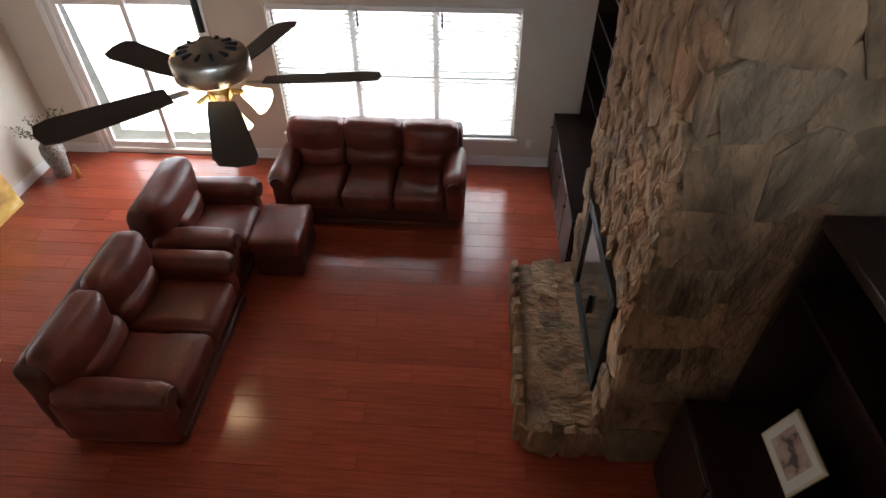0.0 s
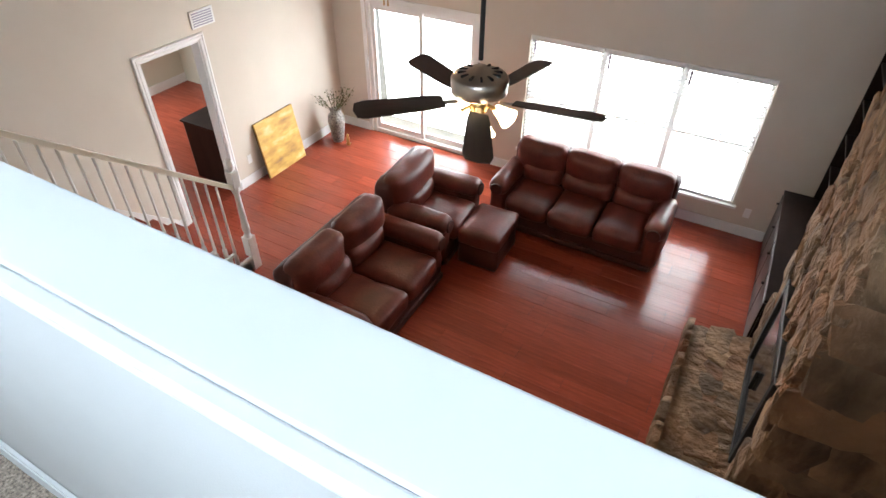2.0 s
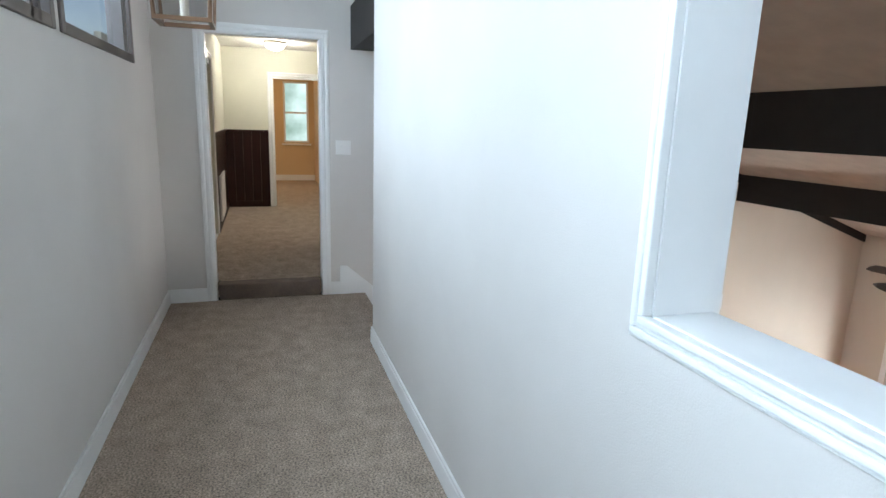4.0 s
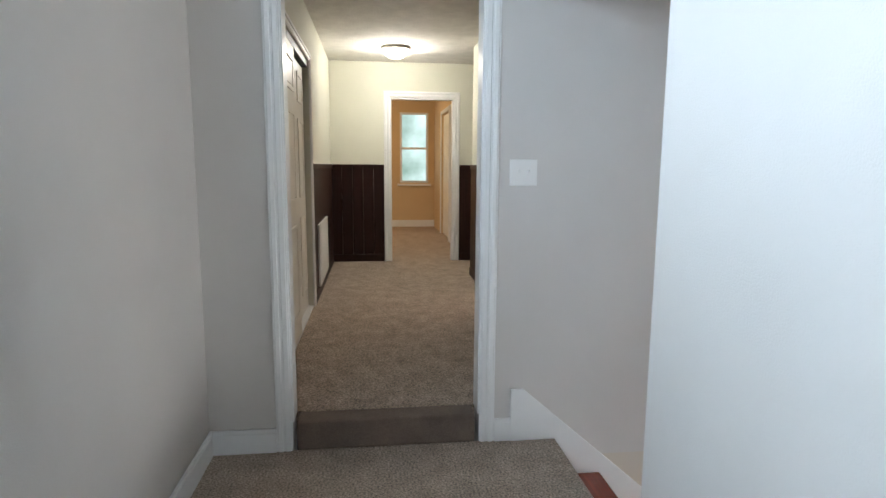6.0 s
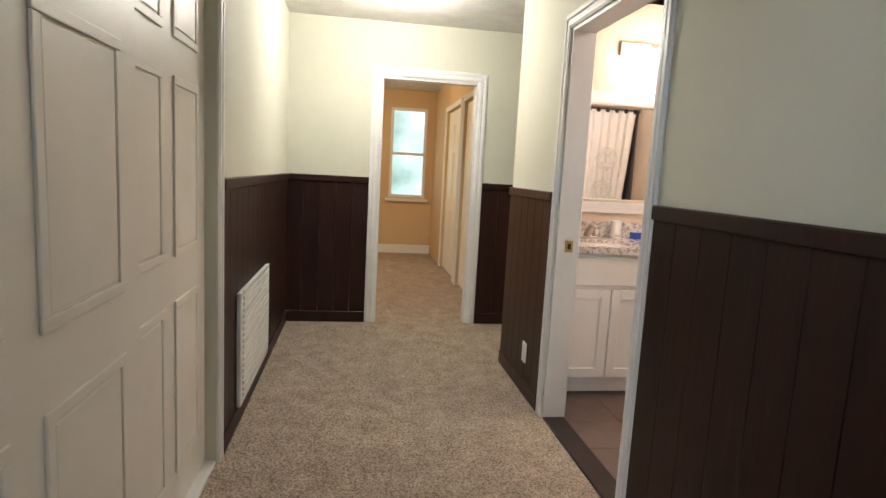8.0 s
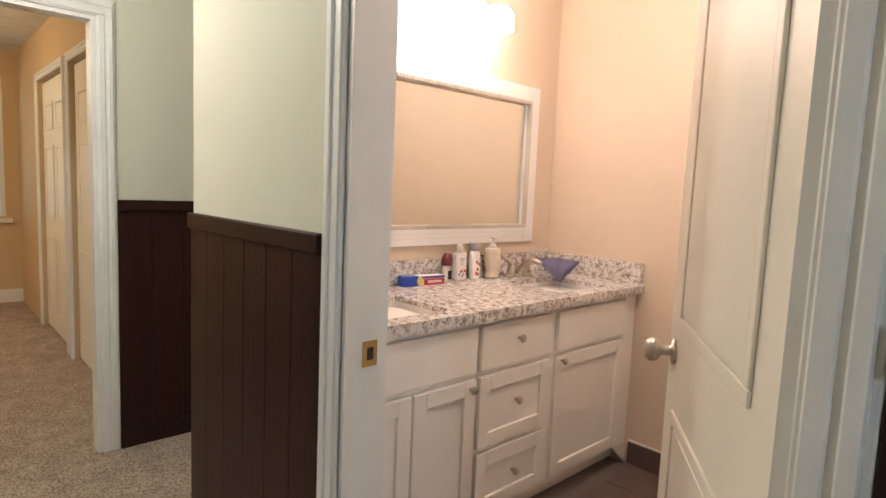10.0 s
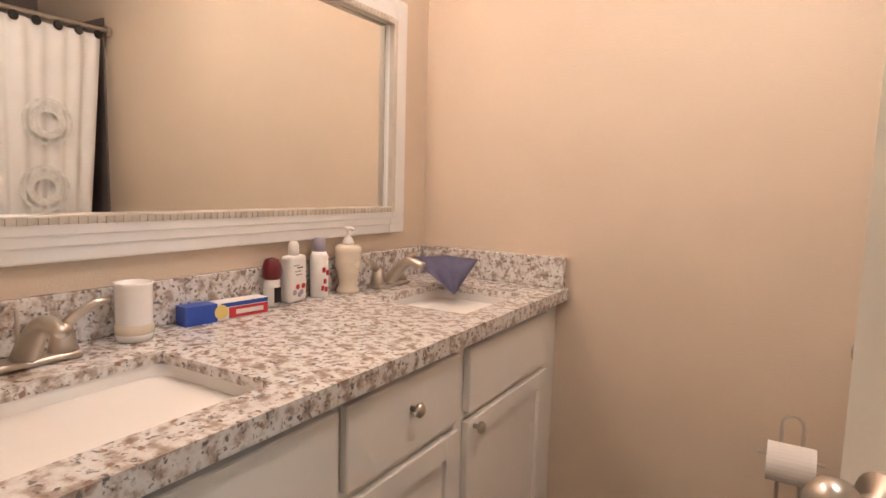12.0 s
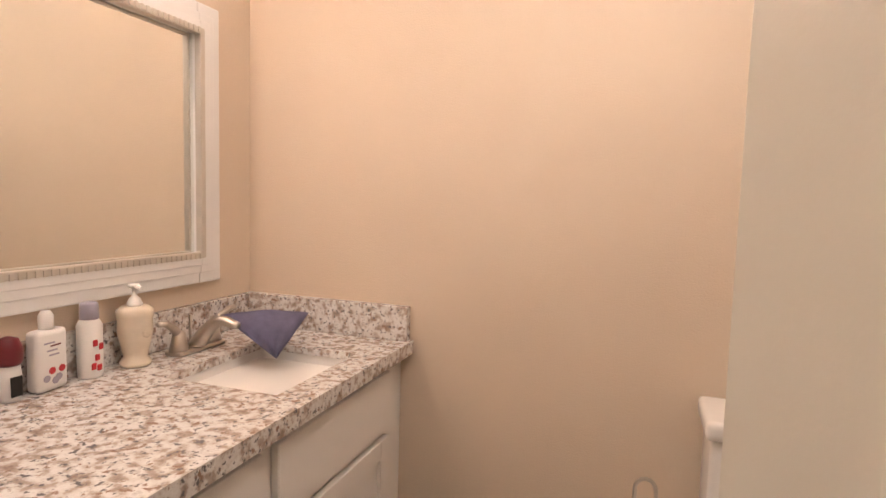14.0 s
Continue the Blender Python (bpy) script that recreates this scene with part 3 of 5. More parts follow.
def lay(y0, y1, z0, z1, place, skip=None, tall=(0.17, 0.30), wide=(0.11, 0.24), kinds=STONES):
    z = z0
    row = 0
    while z < z1:
        hh = rng.uniform(*tall)
        y = y0 + rng.uniform(0.0, 0.06)
        while y < y1 - 0.03:
            ww = rng.uniform(*wide)
            if not (skip and skip(y + ww / 2, z + hh / 2)):
                o = new("stone", rng.choice(kinds))
                o.parent = fire
                o.matrix_basis = place(min(y + ww / 2, y1 - 0.05), z + hh / 2, rng.uniform(-14, 14)) @ Matrix.Diagonal((1, ww / 0.165, hh / 0.20, 1))
            y += ww
        z += hh


lay(CY0, CY1, F + 0.3, 1.5, lambda y, z, a: pose(CX, y, z, a, 0, 0), lambda y, z: SY0 - 0.06 < y < SY1 + 0.06 and z < SZ1 + 0.08)
lay(CX, XR - 0.02, F, 1.5, lambda x, z, a: Matrix.Translation((x, CY0, z)) @ Matrix.Rotation(math.radians(90), 4, "Z") @ pose(0, 0, 0, a, 0, 0), None, (0.28, 0.46), (0.24, 0.46), SLABS)
lay(2.58, 4.2, F + 0.02, F + 0.24, lambda y, z, a: pose(0.98, y, z, a, 0, 0))
lay(1.0, CX, F + 0.02, F + 0.24, lambda x, z, a: Matrix.Translation((x, 2.56, z)) @ Matrix.Rotation(math.radians(90), 4, "Z") @ pose(0, 0, 0, a, 0, 0))
lay(2.6, 4.18, 1.0, 1.46, lambda y, x, a: Matrix.Translation((x, y, F + 0.28)) @ Matrix.Rotation(math.radians(90), 4, "Y") @ pose(0, 0, 0, a, 0, 0) @ Matrix.Diagonal((0.5, 1.1, 1.1, 1)), None, (0.15, 0.24), (0.15, 0.28), SLABS)
e = thing("fire_screen", "black framed smoked glass fireplace door", "fireplace door")
bm = bmesh.new()
for y0, y1, z0, z1 in ((SY0, SY0 + 0.07, SZ0, SZ1), (SY1 - 0.07, SY1, SZ0, SZ1), (SY0 + 0.07, SY1 - 0.07, SZ1 - 0.09, SZ1), (SY0 + 0.07, SY1 - 0.07, SZ0, SZ0 + 0.07)):
    box(bm, CX - 0.05, CX + 0.02, y0, y1, z0, z1, bevel=0.006, seg=1)
part("frame", bm, BLACK, e)
for y0, y1 in ((SY0 + 0.07, 3.452), (3.458, SY1 - 0.07)):
    part("glass_door", B(CX - 0.03, CX - 0.02, y0, y1, SZ0 + 0.07, SZ1 - 0.09), GLASSDK, e)
part("handle", B(CX - 0.06, CX - 0.03, 3.40, 3.42, -1.95, -1.75, bevel=0.004, seg=1), BLACK, e)

# built-in bookcases


def bookcase(y0, y1, xf, h, top, label, deep=0.28, niche=0.38):
    e = thing("bookcase", label, "bookcase", group="built-in bookcases")
    part("base_cabinet", B(xf + 0.02, XR - 0.002, y0, y1, F, F + h - 0.03), DARKWOOD, e)
    part("counter", B(xf, XR - 0.002, y0, y1, F + h - 0.03, F + h, bevel=0.006), DARKWOOD, e)
    n = max(2, round((y1 - y0) / 0.5))
    w = (y1 - y0) / n
    for i in range(n):
        d = part("door", B(xf, xf + 0.02, y0 + i * w + 0.01, y0 + (i + 1) * w - 0.01, F + 0.09, F + h - 0.05, bevel=0.004, seg=1), DARKWOOD, e)
        part("knob", cyl(bmesh.new(), (xf, y0 + (i + 0.88) * w, F + h - 0.15), (xf - 0.025, y0 + (i + 0.88) * w, F + h - 0.15), 0.012, seg=10), BLACK, d)
    xu = xf + deep
    part("back", B(XR - 0.02, XR - 0.003, y0, y1, F + h + 0.001, top), DARKWOOD, e)
    for y in (y0, *(y0 + (y1 - y0) * k / 2 - 0.015 for k in (1,)), y1 - 0.03):
        part("upright", B(xu, XR - 0.021, y, y + 0.03, F + h + 0.001, top), DARKWOOD, e)
    z = F + h + niche
    while z < top - 0.1:
        part("shelf", B(xu + 0.01, XR - 0.021, y0 + 0.031, y1 - 0.031, z, z + 0.025), DARKWOOD, e)
        z += 0.36
    part("cornice", B(xu - 0.02, XR - 0.003, y0, y1, top, top + 0.06, bevel=0.01), DARKWOOD, e)


bookcase(4.32, 6.29, 1.44, 0.73, -0.1, "dark espresso built-in bookcase beside the window wall")
bookcase(0.26, 2.46, 1.90, 0.88, -0.27, "dark espresso built-in bookcase below the hall", 0.24, 1.0)
e = thing("picture_frame", "cream matted flower print leaning on the bookcase", "picture")
e.matrix_basis = pose(2.28, 2.055, F + 0.883, 0, 20, 0)
part("frame", B(0, 0.02, -0.19, 0.19, 0, 0.29, bevel=0.004, seg=1), mat("cream_frame", (0.62, 0.55, 0.40), 0.5), e)
part("mat_board", B(-0.003, -0.0005, -0.175, 0.175, 0.015, 0.275), PAPER, e)
part("print", B(-0.006, -0.0035, -0.12, 0.12, 0.055, 0.235), SKETCH, e)

# ---- seating ----


def soft_box(x0, x1, y0, y1, z0, z1, puff=0.04, bevel=0.05, seed=0):
    """A cushion: a rounded, puffed and slightly creased block."""
    bm = bmesh.new()
    bmesh.ops.create_cube(bm, size=2)
    bmesh.ops.subdivide_edges(bm, edges=bm.edges[:], cuts=9, use_grid_fill=True)
    cx, cy, cz, hx, hy, hz = (x0 + x1) / 2, (y0 + y1) / 2, (z0 + z1) / 2, (x1 - x0) / 2, (y1 - y0) / 2, (z1 - z0) / 2
    r = min(bevel, hx * 0.9, hy * 0.9, hz * 0.9)
    for v in bm.verts:
        u = v.co.copy()
        p = Vector((u.x * hx, u.y * hy, u.z * hz))
        core = Vector((max(-hx + r, min(hx - r, p.x)), max(-hy + r, min(hy - r, p.y)), max(-hz + r, min(hz - r, p.z))))
        d = p - core
        if d.length > 1e-6:
            p = core + d.normalized() * r
        f = (1 - u.x ** 2) * (1 - u.y ** 2) + (1 - u.y ** 2) * (1 - u.z ** 2) + (1 - u.x ** 2) * (1 - u.z ** 2)
        n = p.normalized() if p.length else Vector((0, 0, 1))
        small = min(hx, hy, hz)
        ax = 0 if small == hx else 1 if small == hy else 2
        push = Vector((0, 0, 0))
        w = {0: (1 - u.y ** 2) * (1 - u.z ** 2), 1: (1 - u.x ** 2) * (1 - u.z ** 2), 2: (1 - u.x ** 2) * (1 - u.y ** 2)}[ax]
        push[ax] = puff * w * (1 if u[ax] > 0 else -1) * abs(u[ax])
        q = p + push + Vector((cx, cy, cz))
        q += n * 0.008 * noise.noise(q * 9 + Vector((seed, 0, 0))) + n * 0.012 * noise.noise(q * 4 + Vector((0, seed, 0)))
        v.co = q
    return bm


def couch(name, label, category, m, seats, width, depth=0.88, hb=0.90, arm=0.20):
    """Seating that faces +x, its back at x = 0, its middle at y = 0."""
    e = thing(name, label, category, m)
    w = width / 2
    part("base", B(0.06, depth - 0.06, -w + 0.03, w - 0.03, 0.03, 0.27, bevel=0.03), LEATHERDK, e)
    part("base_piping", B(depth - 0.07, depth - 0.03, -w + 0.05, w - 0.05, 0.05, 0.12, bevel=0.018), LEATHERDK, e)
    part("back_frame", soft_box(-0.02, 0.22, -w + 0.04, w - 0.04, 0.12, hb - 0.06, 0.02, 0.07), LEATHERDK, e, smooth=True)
    for s in (-1, 1):
        a = part("arm", soft_box(0.10, depth - 0.06, s * (w - arm / 2) - arm / 2, s * (w - arm / 2) + arm / 2, 0.06, 0.52, 0.012, 0.06), LEATHER, e, smooth=True)
        part("arm_roll", soft_box(0.14, depth - 0.02, s * (w - arm / 2) - arm / 2 - 0.015, s * (w - arm / 2) + arm / 2 + 0.015, 0.44, 0.64, 0.01, 0.09, 3), LEATHER, a, smooth=True)
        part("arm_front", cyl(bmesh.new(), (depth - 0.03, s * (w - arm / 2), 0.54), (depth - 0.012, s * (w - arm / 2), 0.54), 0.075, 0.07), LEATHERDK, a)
    sw = (width - 2 * arm) / seats
    for i in range(seats):
        y0 = -w + arm + i * sw
        part("seat_cushion", soft_box(0.26, depth, y0 + 0.004, y0 + sw - 0.004, 0.24, 0.46, 0.02, 0.07, i), LEATHER, e, smooth=True)
        bw = (width - 0.16) / seats
        yb0 = -w + 0.08 + i * bw
        c = part("back_cushion", soft_box(0.06, 0.30, yb0 + 0.003, yb0 + bw - 0.003, 0.52, hb, 0.05, 0.09, 10 + i), LEATHER, e, smooth=True)
        part("lumbar_cushion", soft_box(0.14, 0.36, max(yb0, -w + arm) + 0.004, min(yb0 + bw, w - arm) - 0.004, 0.42, 0.66, 0.035, 0.08, 20 + i), LEATHER, c, smooth=True)
    return e


couch("sofa", "brown leather three-seat sofa beneath the window", "sofa", pose(-0.52, 5.86, F, 0, 0, -90), 3, 1.98, hb=0.92)
couch("loveseat", "worn brown leather two-seat sofa with padded arms", "loveseat", pose(-2.40, 3.14, F, 0, 0, 1), 2, 1.52, depth=0.98, hb=0.92, arm=0.19)
couch("armchair", "brown leather armchair with a plump back cushion", "armchair", pose(-2.42, 4.47, F, 0, 0, 3), 1, 1.02, depth=0.9, hb=0.94, arm=0.22)
e = thing("ottoman", "brown leather square ottoman before the armchair", "ottoman", pose(-1.27, 4.54, F, 0, 0, 2))
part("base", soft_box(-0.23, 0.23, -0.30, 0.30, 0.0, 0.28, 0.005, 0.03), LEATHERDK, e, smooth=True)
part("cushion", soft_box(-0.245, 0.245, -0.315, 0.315, 0.26, 0.44, 0.015, 0.05, 4), LEATHER, e, smooth=True)

# ---- ceiling fans ----


def fan(x, y, ztop, zm, phase, label):
    e = thing("ceiling_fan", label, "ceiling fan", pose(x, y, 0), group="ceiling fans")
    part("canopy", lathe(bmesh.new(), [(0.03, ztop - 0.09), (0.06, ztop - 0.06), (0.07, ztop)], 24), NICKEL, e, smooth=True)
    part("downrod", cyl(bmesh.new(), (0, 0, zm + 0.2), (0, 0, ztop - 0.05), 0.013, seg=12), BLACK, e)
    mo = part("motor", lathe(bmesh.new(), [(0.05, zm + 0.0), (0.13, zm + 0.01), (0.155, zm + 0.025), (0.158, zm + 0.10), (0.145, zm + 0.12), (0.06, zm + 0.14), (0.03, zm + 0.17)], 32), NICKEL, e, smooth=True)
    for k in range(12):
        a = 2 * math.pi * k / 12
        bm = bmesh.new()
        box(bm, 0.075, 0.12, -0.006, 0.006, zm + 0.125, zm + 0.138)
        o = part("vent_slot", bm, BLACK, mo)
        o.rotation_euler = (0, 0, a)
    bl = bmesh.new()
    pts = [(0.20, -0.05), (0.30, -0.062), (0.63, -0.075), (0.68, -0.06), (0.695, 0.0), (0.68, 0.06), (0.63, 0.075), (0.30, 0.062), (0.20, 0.05)]
    prism(bl, pts, "z", -0.004, 0.004)
    me = mesh("blade", bl, BLADE)
    br = bmesh.new()
    box(br, 0.12, 0.25, -0.018, 0.018, -0.012, -0.005, bevel=0.003, seg=1)
    br = mesh("blade_arm", br, NICKEL)
    for k in range(5):
        o = new("blade", me)
        o.parent = e
        o.matrix_basis = Matrix.Translation((0, 0, zm - 0.01)) @ pose(0, 0, 0, 0, 0, phase + 72 * k) @ pose(0, 0, 0, -11, 0, 0)
        a = new("blade_arm", br)
        a.parent = o
    part("light_hub", lathe(bmesh.new(), [(0.03, zm - 0.11), (0.05, zm - 0.08), (0.05, zm - 0.01)], 20), BRASS, e, smooth=True)
    for k in range(4):
        a = math.radians(phase + 30 + 90 * k)
        c, s = math.cos(a), math.sin(a)
        ar = part("lamp_arm", cyl(bmesh.new(), (0.04 * c, 0.04 * s, zm - 0.06), (0.10 * c, 0.10 * s, zm - 0.085), 0.012, seg=8), BRASS, e)
        bm = lathe(bmesh.new(), [(0.022, 0), (0.03, 0.02), (0.045, 0.07), (0.062, 0.11)], 16)
        bm.transform(Matrix.Translation((0.10 * c, 0.10 * s, zm - 0.08)) @ Vector((c, s, -0.9)).to_track_quat("Z", "Y").to_matrix().to_4x4())
        part("shade", bm, LAMPGLASS, e, smooth=True)
    for dx in (-0.02, 0.025):
        ch = part("pull_chain", cyl(bmesh.new(), (dx, 0.02, zm - 0.11), (dx, 0.02, zm - 0.36), 0.0025, seg=6), BRASS, e)
        part("chain_knob", cyl(bmesh.new(), (dx, 0.02, zm - 0.41), (dx, 0.02, zm - 0.36), 0.009, 0.005, seg=8), BRASS, ch)


fan(-0.53, 2.565, 1.43, 0.30, 8, "five-blade ceiling fan with brushed nickel motor and lit lamps")
fan(-2.42, 4.43, 0.80, 0.43, 40, "far ceiling fan with dark blades and lit glass lamps")
for x in (-1.28, -0.72, -0.19):
    e = thing("beam_spotlight", "small grey cylinder spotlight on the dark beam", "spotlight", group="beam spotlights")
    part("can", cyl(bmesh.new(), (x, 2.34, 1.49), (x, 2.34, 1.70), 0.045, 0.06, 16), BEAM, e)
    part("bracket", B(x - 0.015, x + 0.015, 2.36, 2.38, 1.57, 1.63), BLACK, e)

# ---- loose things of the great room ----
e = thing("painting", "unframed golden landscape canvas leaning on the wall", "painting", pose(XL + 0.15, 4.85, F + 0.003, 0, -9, 0))
part("canvas", B(-0.028, 0.0, -0.36, 0.36, 0, 0.76, bevel=0.002, seg=1), PAINTING, e)
part("edge", B(-0.034, -0.029, -0.365, 0.365, 0.0, 0.765), BLACK, e)
e = thing("floor_vase", "mottled grey vase of dry flowering twigs", "vase", pose(-4.33, 5.80, F))
part("vase_body", lathe(bmesh.new(), [(0.075, 0), (0.085, 0.03), (0.10, 0.15), (0.125, 0.32), (0.115, 0.40), (0.07, 0.46), (0.085, 0.50)], 24), VASE, e, smooth=True)
r2 = random.Random(8)
bm, lf = bmesh.new(), bmesh.new()
for k in range(26):
    a, t = r2.uniform(0, 6.28), r2.uniform(0.08, 0.34)
    p = Vector((0.03 * math.cos(a), 0.03 * math.sin(a), 0.45))
    q = Vector((t * math.cos(a), t * math.sin(a), 0.45 + r2.uniform(0.12, 0.38)))
    cyl(bm, p, q, 0.004, 0.002, 5)
    for j in range(9):
        s = p.lerp(q, r2.uniform(0.45, 1.08)) + Vector([r2.uniform(-0.03, 0.03) for _ in range(3)])
        z = r2.uniform(0.008, 0.02)
        d = Vector([r2.uniform(-1, 1) for _ in range(3)]).normalized()
        u = d.orthogonal().normalized()
        vs = [lf.verts.new(s + d * z * aa + u * z * 0.6 * bb) for aa, bb in ((-1, 0), (0, -1), (1, 0), (0, 1))]
        lf.faces.new(vs)
part("twigs", bm, TWIG, e)
part("leaves", lf, LEAF, e)
e = thing("figurine", "small brass figurine beside the vase", "ornament", pose(-4.12, 5.76, F))
part("figure", lathe(bmesh.new(), [(0.03, 0), (0.035, 0.02), (0.02, 0.06), (0.03, 0.1), (0.012, 0.13), (0.02, 0.16), (0.005, 0.18)], 14), BRASS, e, smooth=True)
e = thing("wall_vent", "white louvred air vent above the doorway", "vent")
part("frame", B(XL, XL + 0.012, 3.98, 4.30, -0.44, -0.26, bevel=0.003, seg=1), TRIM, e)
for k in range(6):
    part("louvre", B(XL + 0.012, XL + 0.018, 4.01, 4.27, -0.42 + k * 0.025, -0.408 + k * 0.025), LILAC, e)
for y in (4.3,):
    e = thing("outlet", "white wall outlet above the baseboard", "outlet", group="outlets")
    part("plate", B(XL, XL + 0.006, y, y + 0.07, F + 0.28, F + 0.40, bevel=0.002, seg=1), WHITEPL, e)
e = thing("outlet", "white wall outlet above the baseboard", "outlet", group="outlets")
part("plate", B(1.15, 1.22, YB - 0.006, YB, F + 0.25, F + 0.37, bevel=0.002, seg=1), WHITEPL, e)

# ---- upper hall ----
HX, HY, HR = -4.608, -1.41, 2.9
structure("floor_hall", B(HX, HR, HY, 0.072, -0.12, 0.0), CARPET, "beige cut-pile carpet of the upper hall")
structure("stair_head", B(HX + 0.02, -3.40, 0.072, 0.222, -0.18, 0.001), CARPET, "carpeted top step")
bm = bmesh.new()
box(bm, -3.396, -0.478, 0.072, 0.229, 0.0, 2.3)
box(bm, -0.478, HR, 0.072, 0.211, 0.0, 1.151)
structure("wall_half", bm, HALLWALL, "white painted half wall overlooking the great room")
structure("half_wall_cap", B(-0.467, HR, 0.0725, 0.215, 1.152, 1.176, bevel=0.004), TRIM, "white painted sill cap of the half wall")
structure("jamb_liner", B(-0.478, -0.468, 0.0725, 0.2305, 1.152, 2.1), TRIM, "white painted jamb of the wall opening")
e = thing("opening_trim", "white stepped moulding round the half wall opening", "moulding")
e["kind"] = "structure"
for dz, hh, dd in ((0.0, 0.016, 0.024), (0.017, 0.012, 0.014), (0.030, 0.014, 0.019), (0.045, 0.009, 0.010)):
    part("moulding_strip", B(-0.47 - dz - hh, HR, 0.072 - dd, 0.072, 1.174 - dz - hh, 1.174 - dz, bevel=0.004), TRIM, e)
    part("moulding_strip", B(-0.47 - dz - hh, -0.47 - dz, 0.072 - dd, 0.0715, 1.174 - dz + 0.001, 2.1, bevel=0.004), TRIM, e)
structure("header_beam", B(HX, HR, 0.10, 0.32, 2.10, 2.44), BEAM, "dark header beam over the hall wall")
structure("header_infill", B(HX, HR, 0.13, 0.29, 2.44, 2.62), HALLWALL, "white wall above the header beam")
WZ0, WZ1 = 1.845, 2.75
bm = bmesh.new()
box(bm, HX - 0.1, HR, HY - 0.13, HY, 0, WZ0)
box(bm, HX - 0.1, -3.90, HY - 0.13, HY, WZ0, 3.4)
box(bm, -3.90, HR, HY - 0.13, HY, WZ1, 3.4)
box(bm, -2.44, -2.36, HY - 0.13, HY, WZ0, WZ1)
box(bm, -0.6, -0.3, HY - 0.13, HY, WZ0, WZ1)
box(bm, 2.3, HR, HY - 0.13, HY, WZ0, WZ1)
structure("wall_hall", bm, HALLWALL, "pale hall wall with high windows")
# the last window (x -0.3 to 2.3) is unseen, added for the half wall's light
for x0, x1 in ((-3.90, -2.44), (-2.36, -0.6), (-0.3, 2.3)):
    e = thing("window_3", "high dark-framed hall window", "window")
    e["kind"] = "structure"
    bm = bmesh.new()
    for a, b, z0, z1 in ((x0, x0 + 0.05, WZ0, WZ1), (x1 - 0.05, x1, WZ0, WZ1), (x0 + 0.05, x1 - 0.05, WZ0, WZ0 + 0.05), (x0 + 0.05, x1 - 0.05, WZ1 - 0.05, WZ1), (x0 + 0.16, x0 + 0.19, WZ0, WZ1), (x0 + 0.24, x0 + 0.27, WZ0, WZ1)):
        box(bm, a, b, HY - 0.08, HY + 0.012, z0, z1, bevel=0.003, seg=1)
    part("window_frame", bm, mat("grey_brown_frame", (0.10, 0.085, 0.08), 0.5), e)
    g = part("pane", B(x0 + 0.05, x1 - 0.05, HY - 0.05, HY - 0.044, WZ0 + 0.05, WZ1 - 0.05), PANE, e)
    g.visible_shadow = False
bm = bmesh.new()
O0, O1, OT = -1.035, -0.155, 2.165
box(bm, HX - 0.12, HX, HY, O0, -0.1, 3.3), box(bm, HX - 0.12, HX + 0.003, O1, 1.3, -0.1, 2.6), box(bm, HX - 0.12, HX, O0, O1, OT, 3.2)
box(bm, HX - 0.12, HX + 0.003, O1, 1.3, 2.6, 2.9)
structure("wall_hall_end", bm, HALLWALL, "pale wall with the corridor doorway and light switch")
structure("wall_hall_close", B(HR, HR + 0.1, HY, 0.22, 0, 3.3), HALLWALL, "plain wall closing the hall")
structure("wall_upper_east", B(XR, HR, 0.22, 0.3, 0.0, 2.6), WALL, "plain wall beside the opening")
casing("door_casing", "x", HX, 1, O0, O1, OT, 0.0)
lining("x", HX - 0.12, HX, O0, O1, OT, C, t=0.006)
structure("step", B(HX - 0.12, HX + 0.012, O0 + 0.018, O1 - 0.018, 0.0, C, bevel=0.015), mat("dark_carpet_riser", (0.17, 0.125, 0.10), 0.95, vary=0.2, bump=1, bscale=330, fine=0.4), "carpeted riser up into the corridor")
skirting("baseboard", [(HX, HR, HY, HY + 0.016), (HX, HX + 0.016, HY + 0.016, O0 - 0.075), (HX, HX + 0.016, O1 + 0.075, 0.0), (-3.396, HR, 0.056, 0.072)], 0.0, 0.115, TRIM, "white painted baseboard")
e = thing("light_switch", "white double toggle switch plate", "switch")
part("plate", B(HX, HX + 0.006, -0.03, 0.10, 1.24, 1.36, bevel=0.003), WHITEPL, e)
for y in (0.012, 0.058):
    part("toggle", B(HX + 0.006, HX + 0.018, y - 0.005, y + 0.005, 1.295, 1.312, bevel=0.002, seg=1), WHITEPL, e)
BRONZE = mat("aged_bronze", (0.16, 0.09, 0.05), 0.4, metal=0.7, vary=0.2)
e = thing("lantern", "square bronze and glass hall lantern", "pendant light", pose(-1.5, -0.835, 0))
part("chain", cyl(bmesh.new(), (0, 0, 2.14), (0, 0, 2.9), 0.006, seg=8), BRONZE, e)
bm = bmesh.new()
for a0, a1, z in ((0.072, 0.072, 1.79), (0.088, 0.088, 2.06)):
    for q in (-1, 1):
        box(bm, -a0 - 0.006, a0 + 0.006, q * a0 - 0.006, q * a0 + 0.006, z - 0.006, z + 0.006)
        box(bm, q * a0 - 0.006, q * a0 + 0.006, -a0 + 0.006, a0 - 0.006, z - 0.006, z + 0.006)
for sx in (-1, 1):
    for sy in (-1, 1):
        cyl(bm, (sx * 0.072, sy * 0.072, 1.79), (sx * 0.088, sy * 0.088, 2.06), 0.0065, seg=6)
part("frame", bm, BRONZE, e)
part("roof", cyl(bmesh.new(), (0, 0, 2.066), (0, 0, 2.14), 0.12, 0.02, 4), BRONZE, e)
part("candle", cyl(bmesh.new(), (0, 0, 1.80), (0, 0, 1.90), 0.012, seg=10), CREAMCER, e)
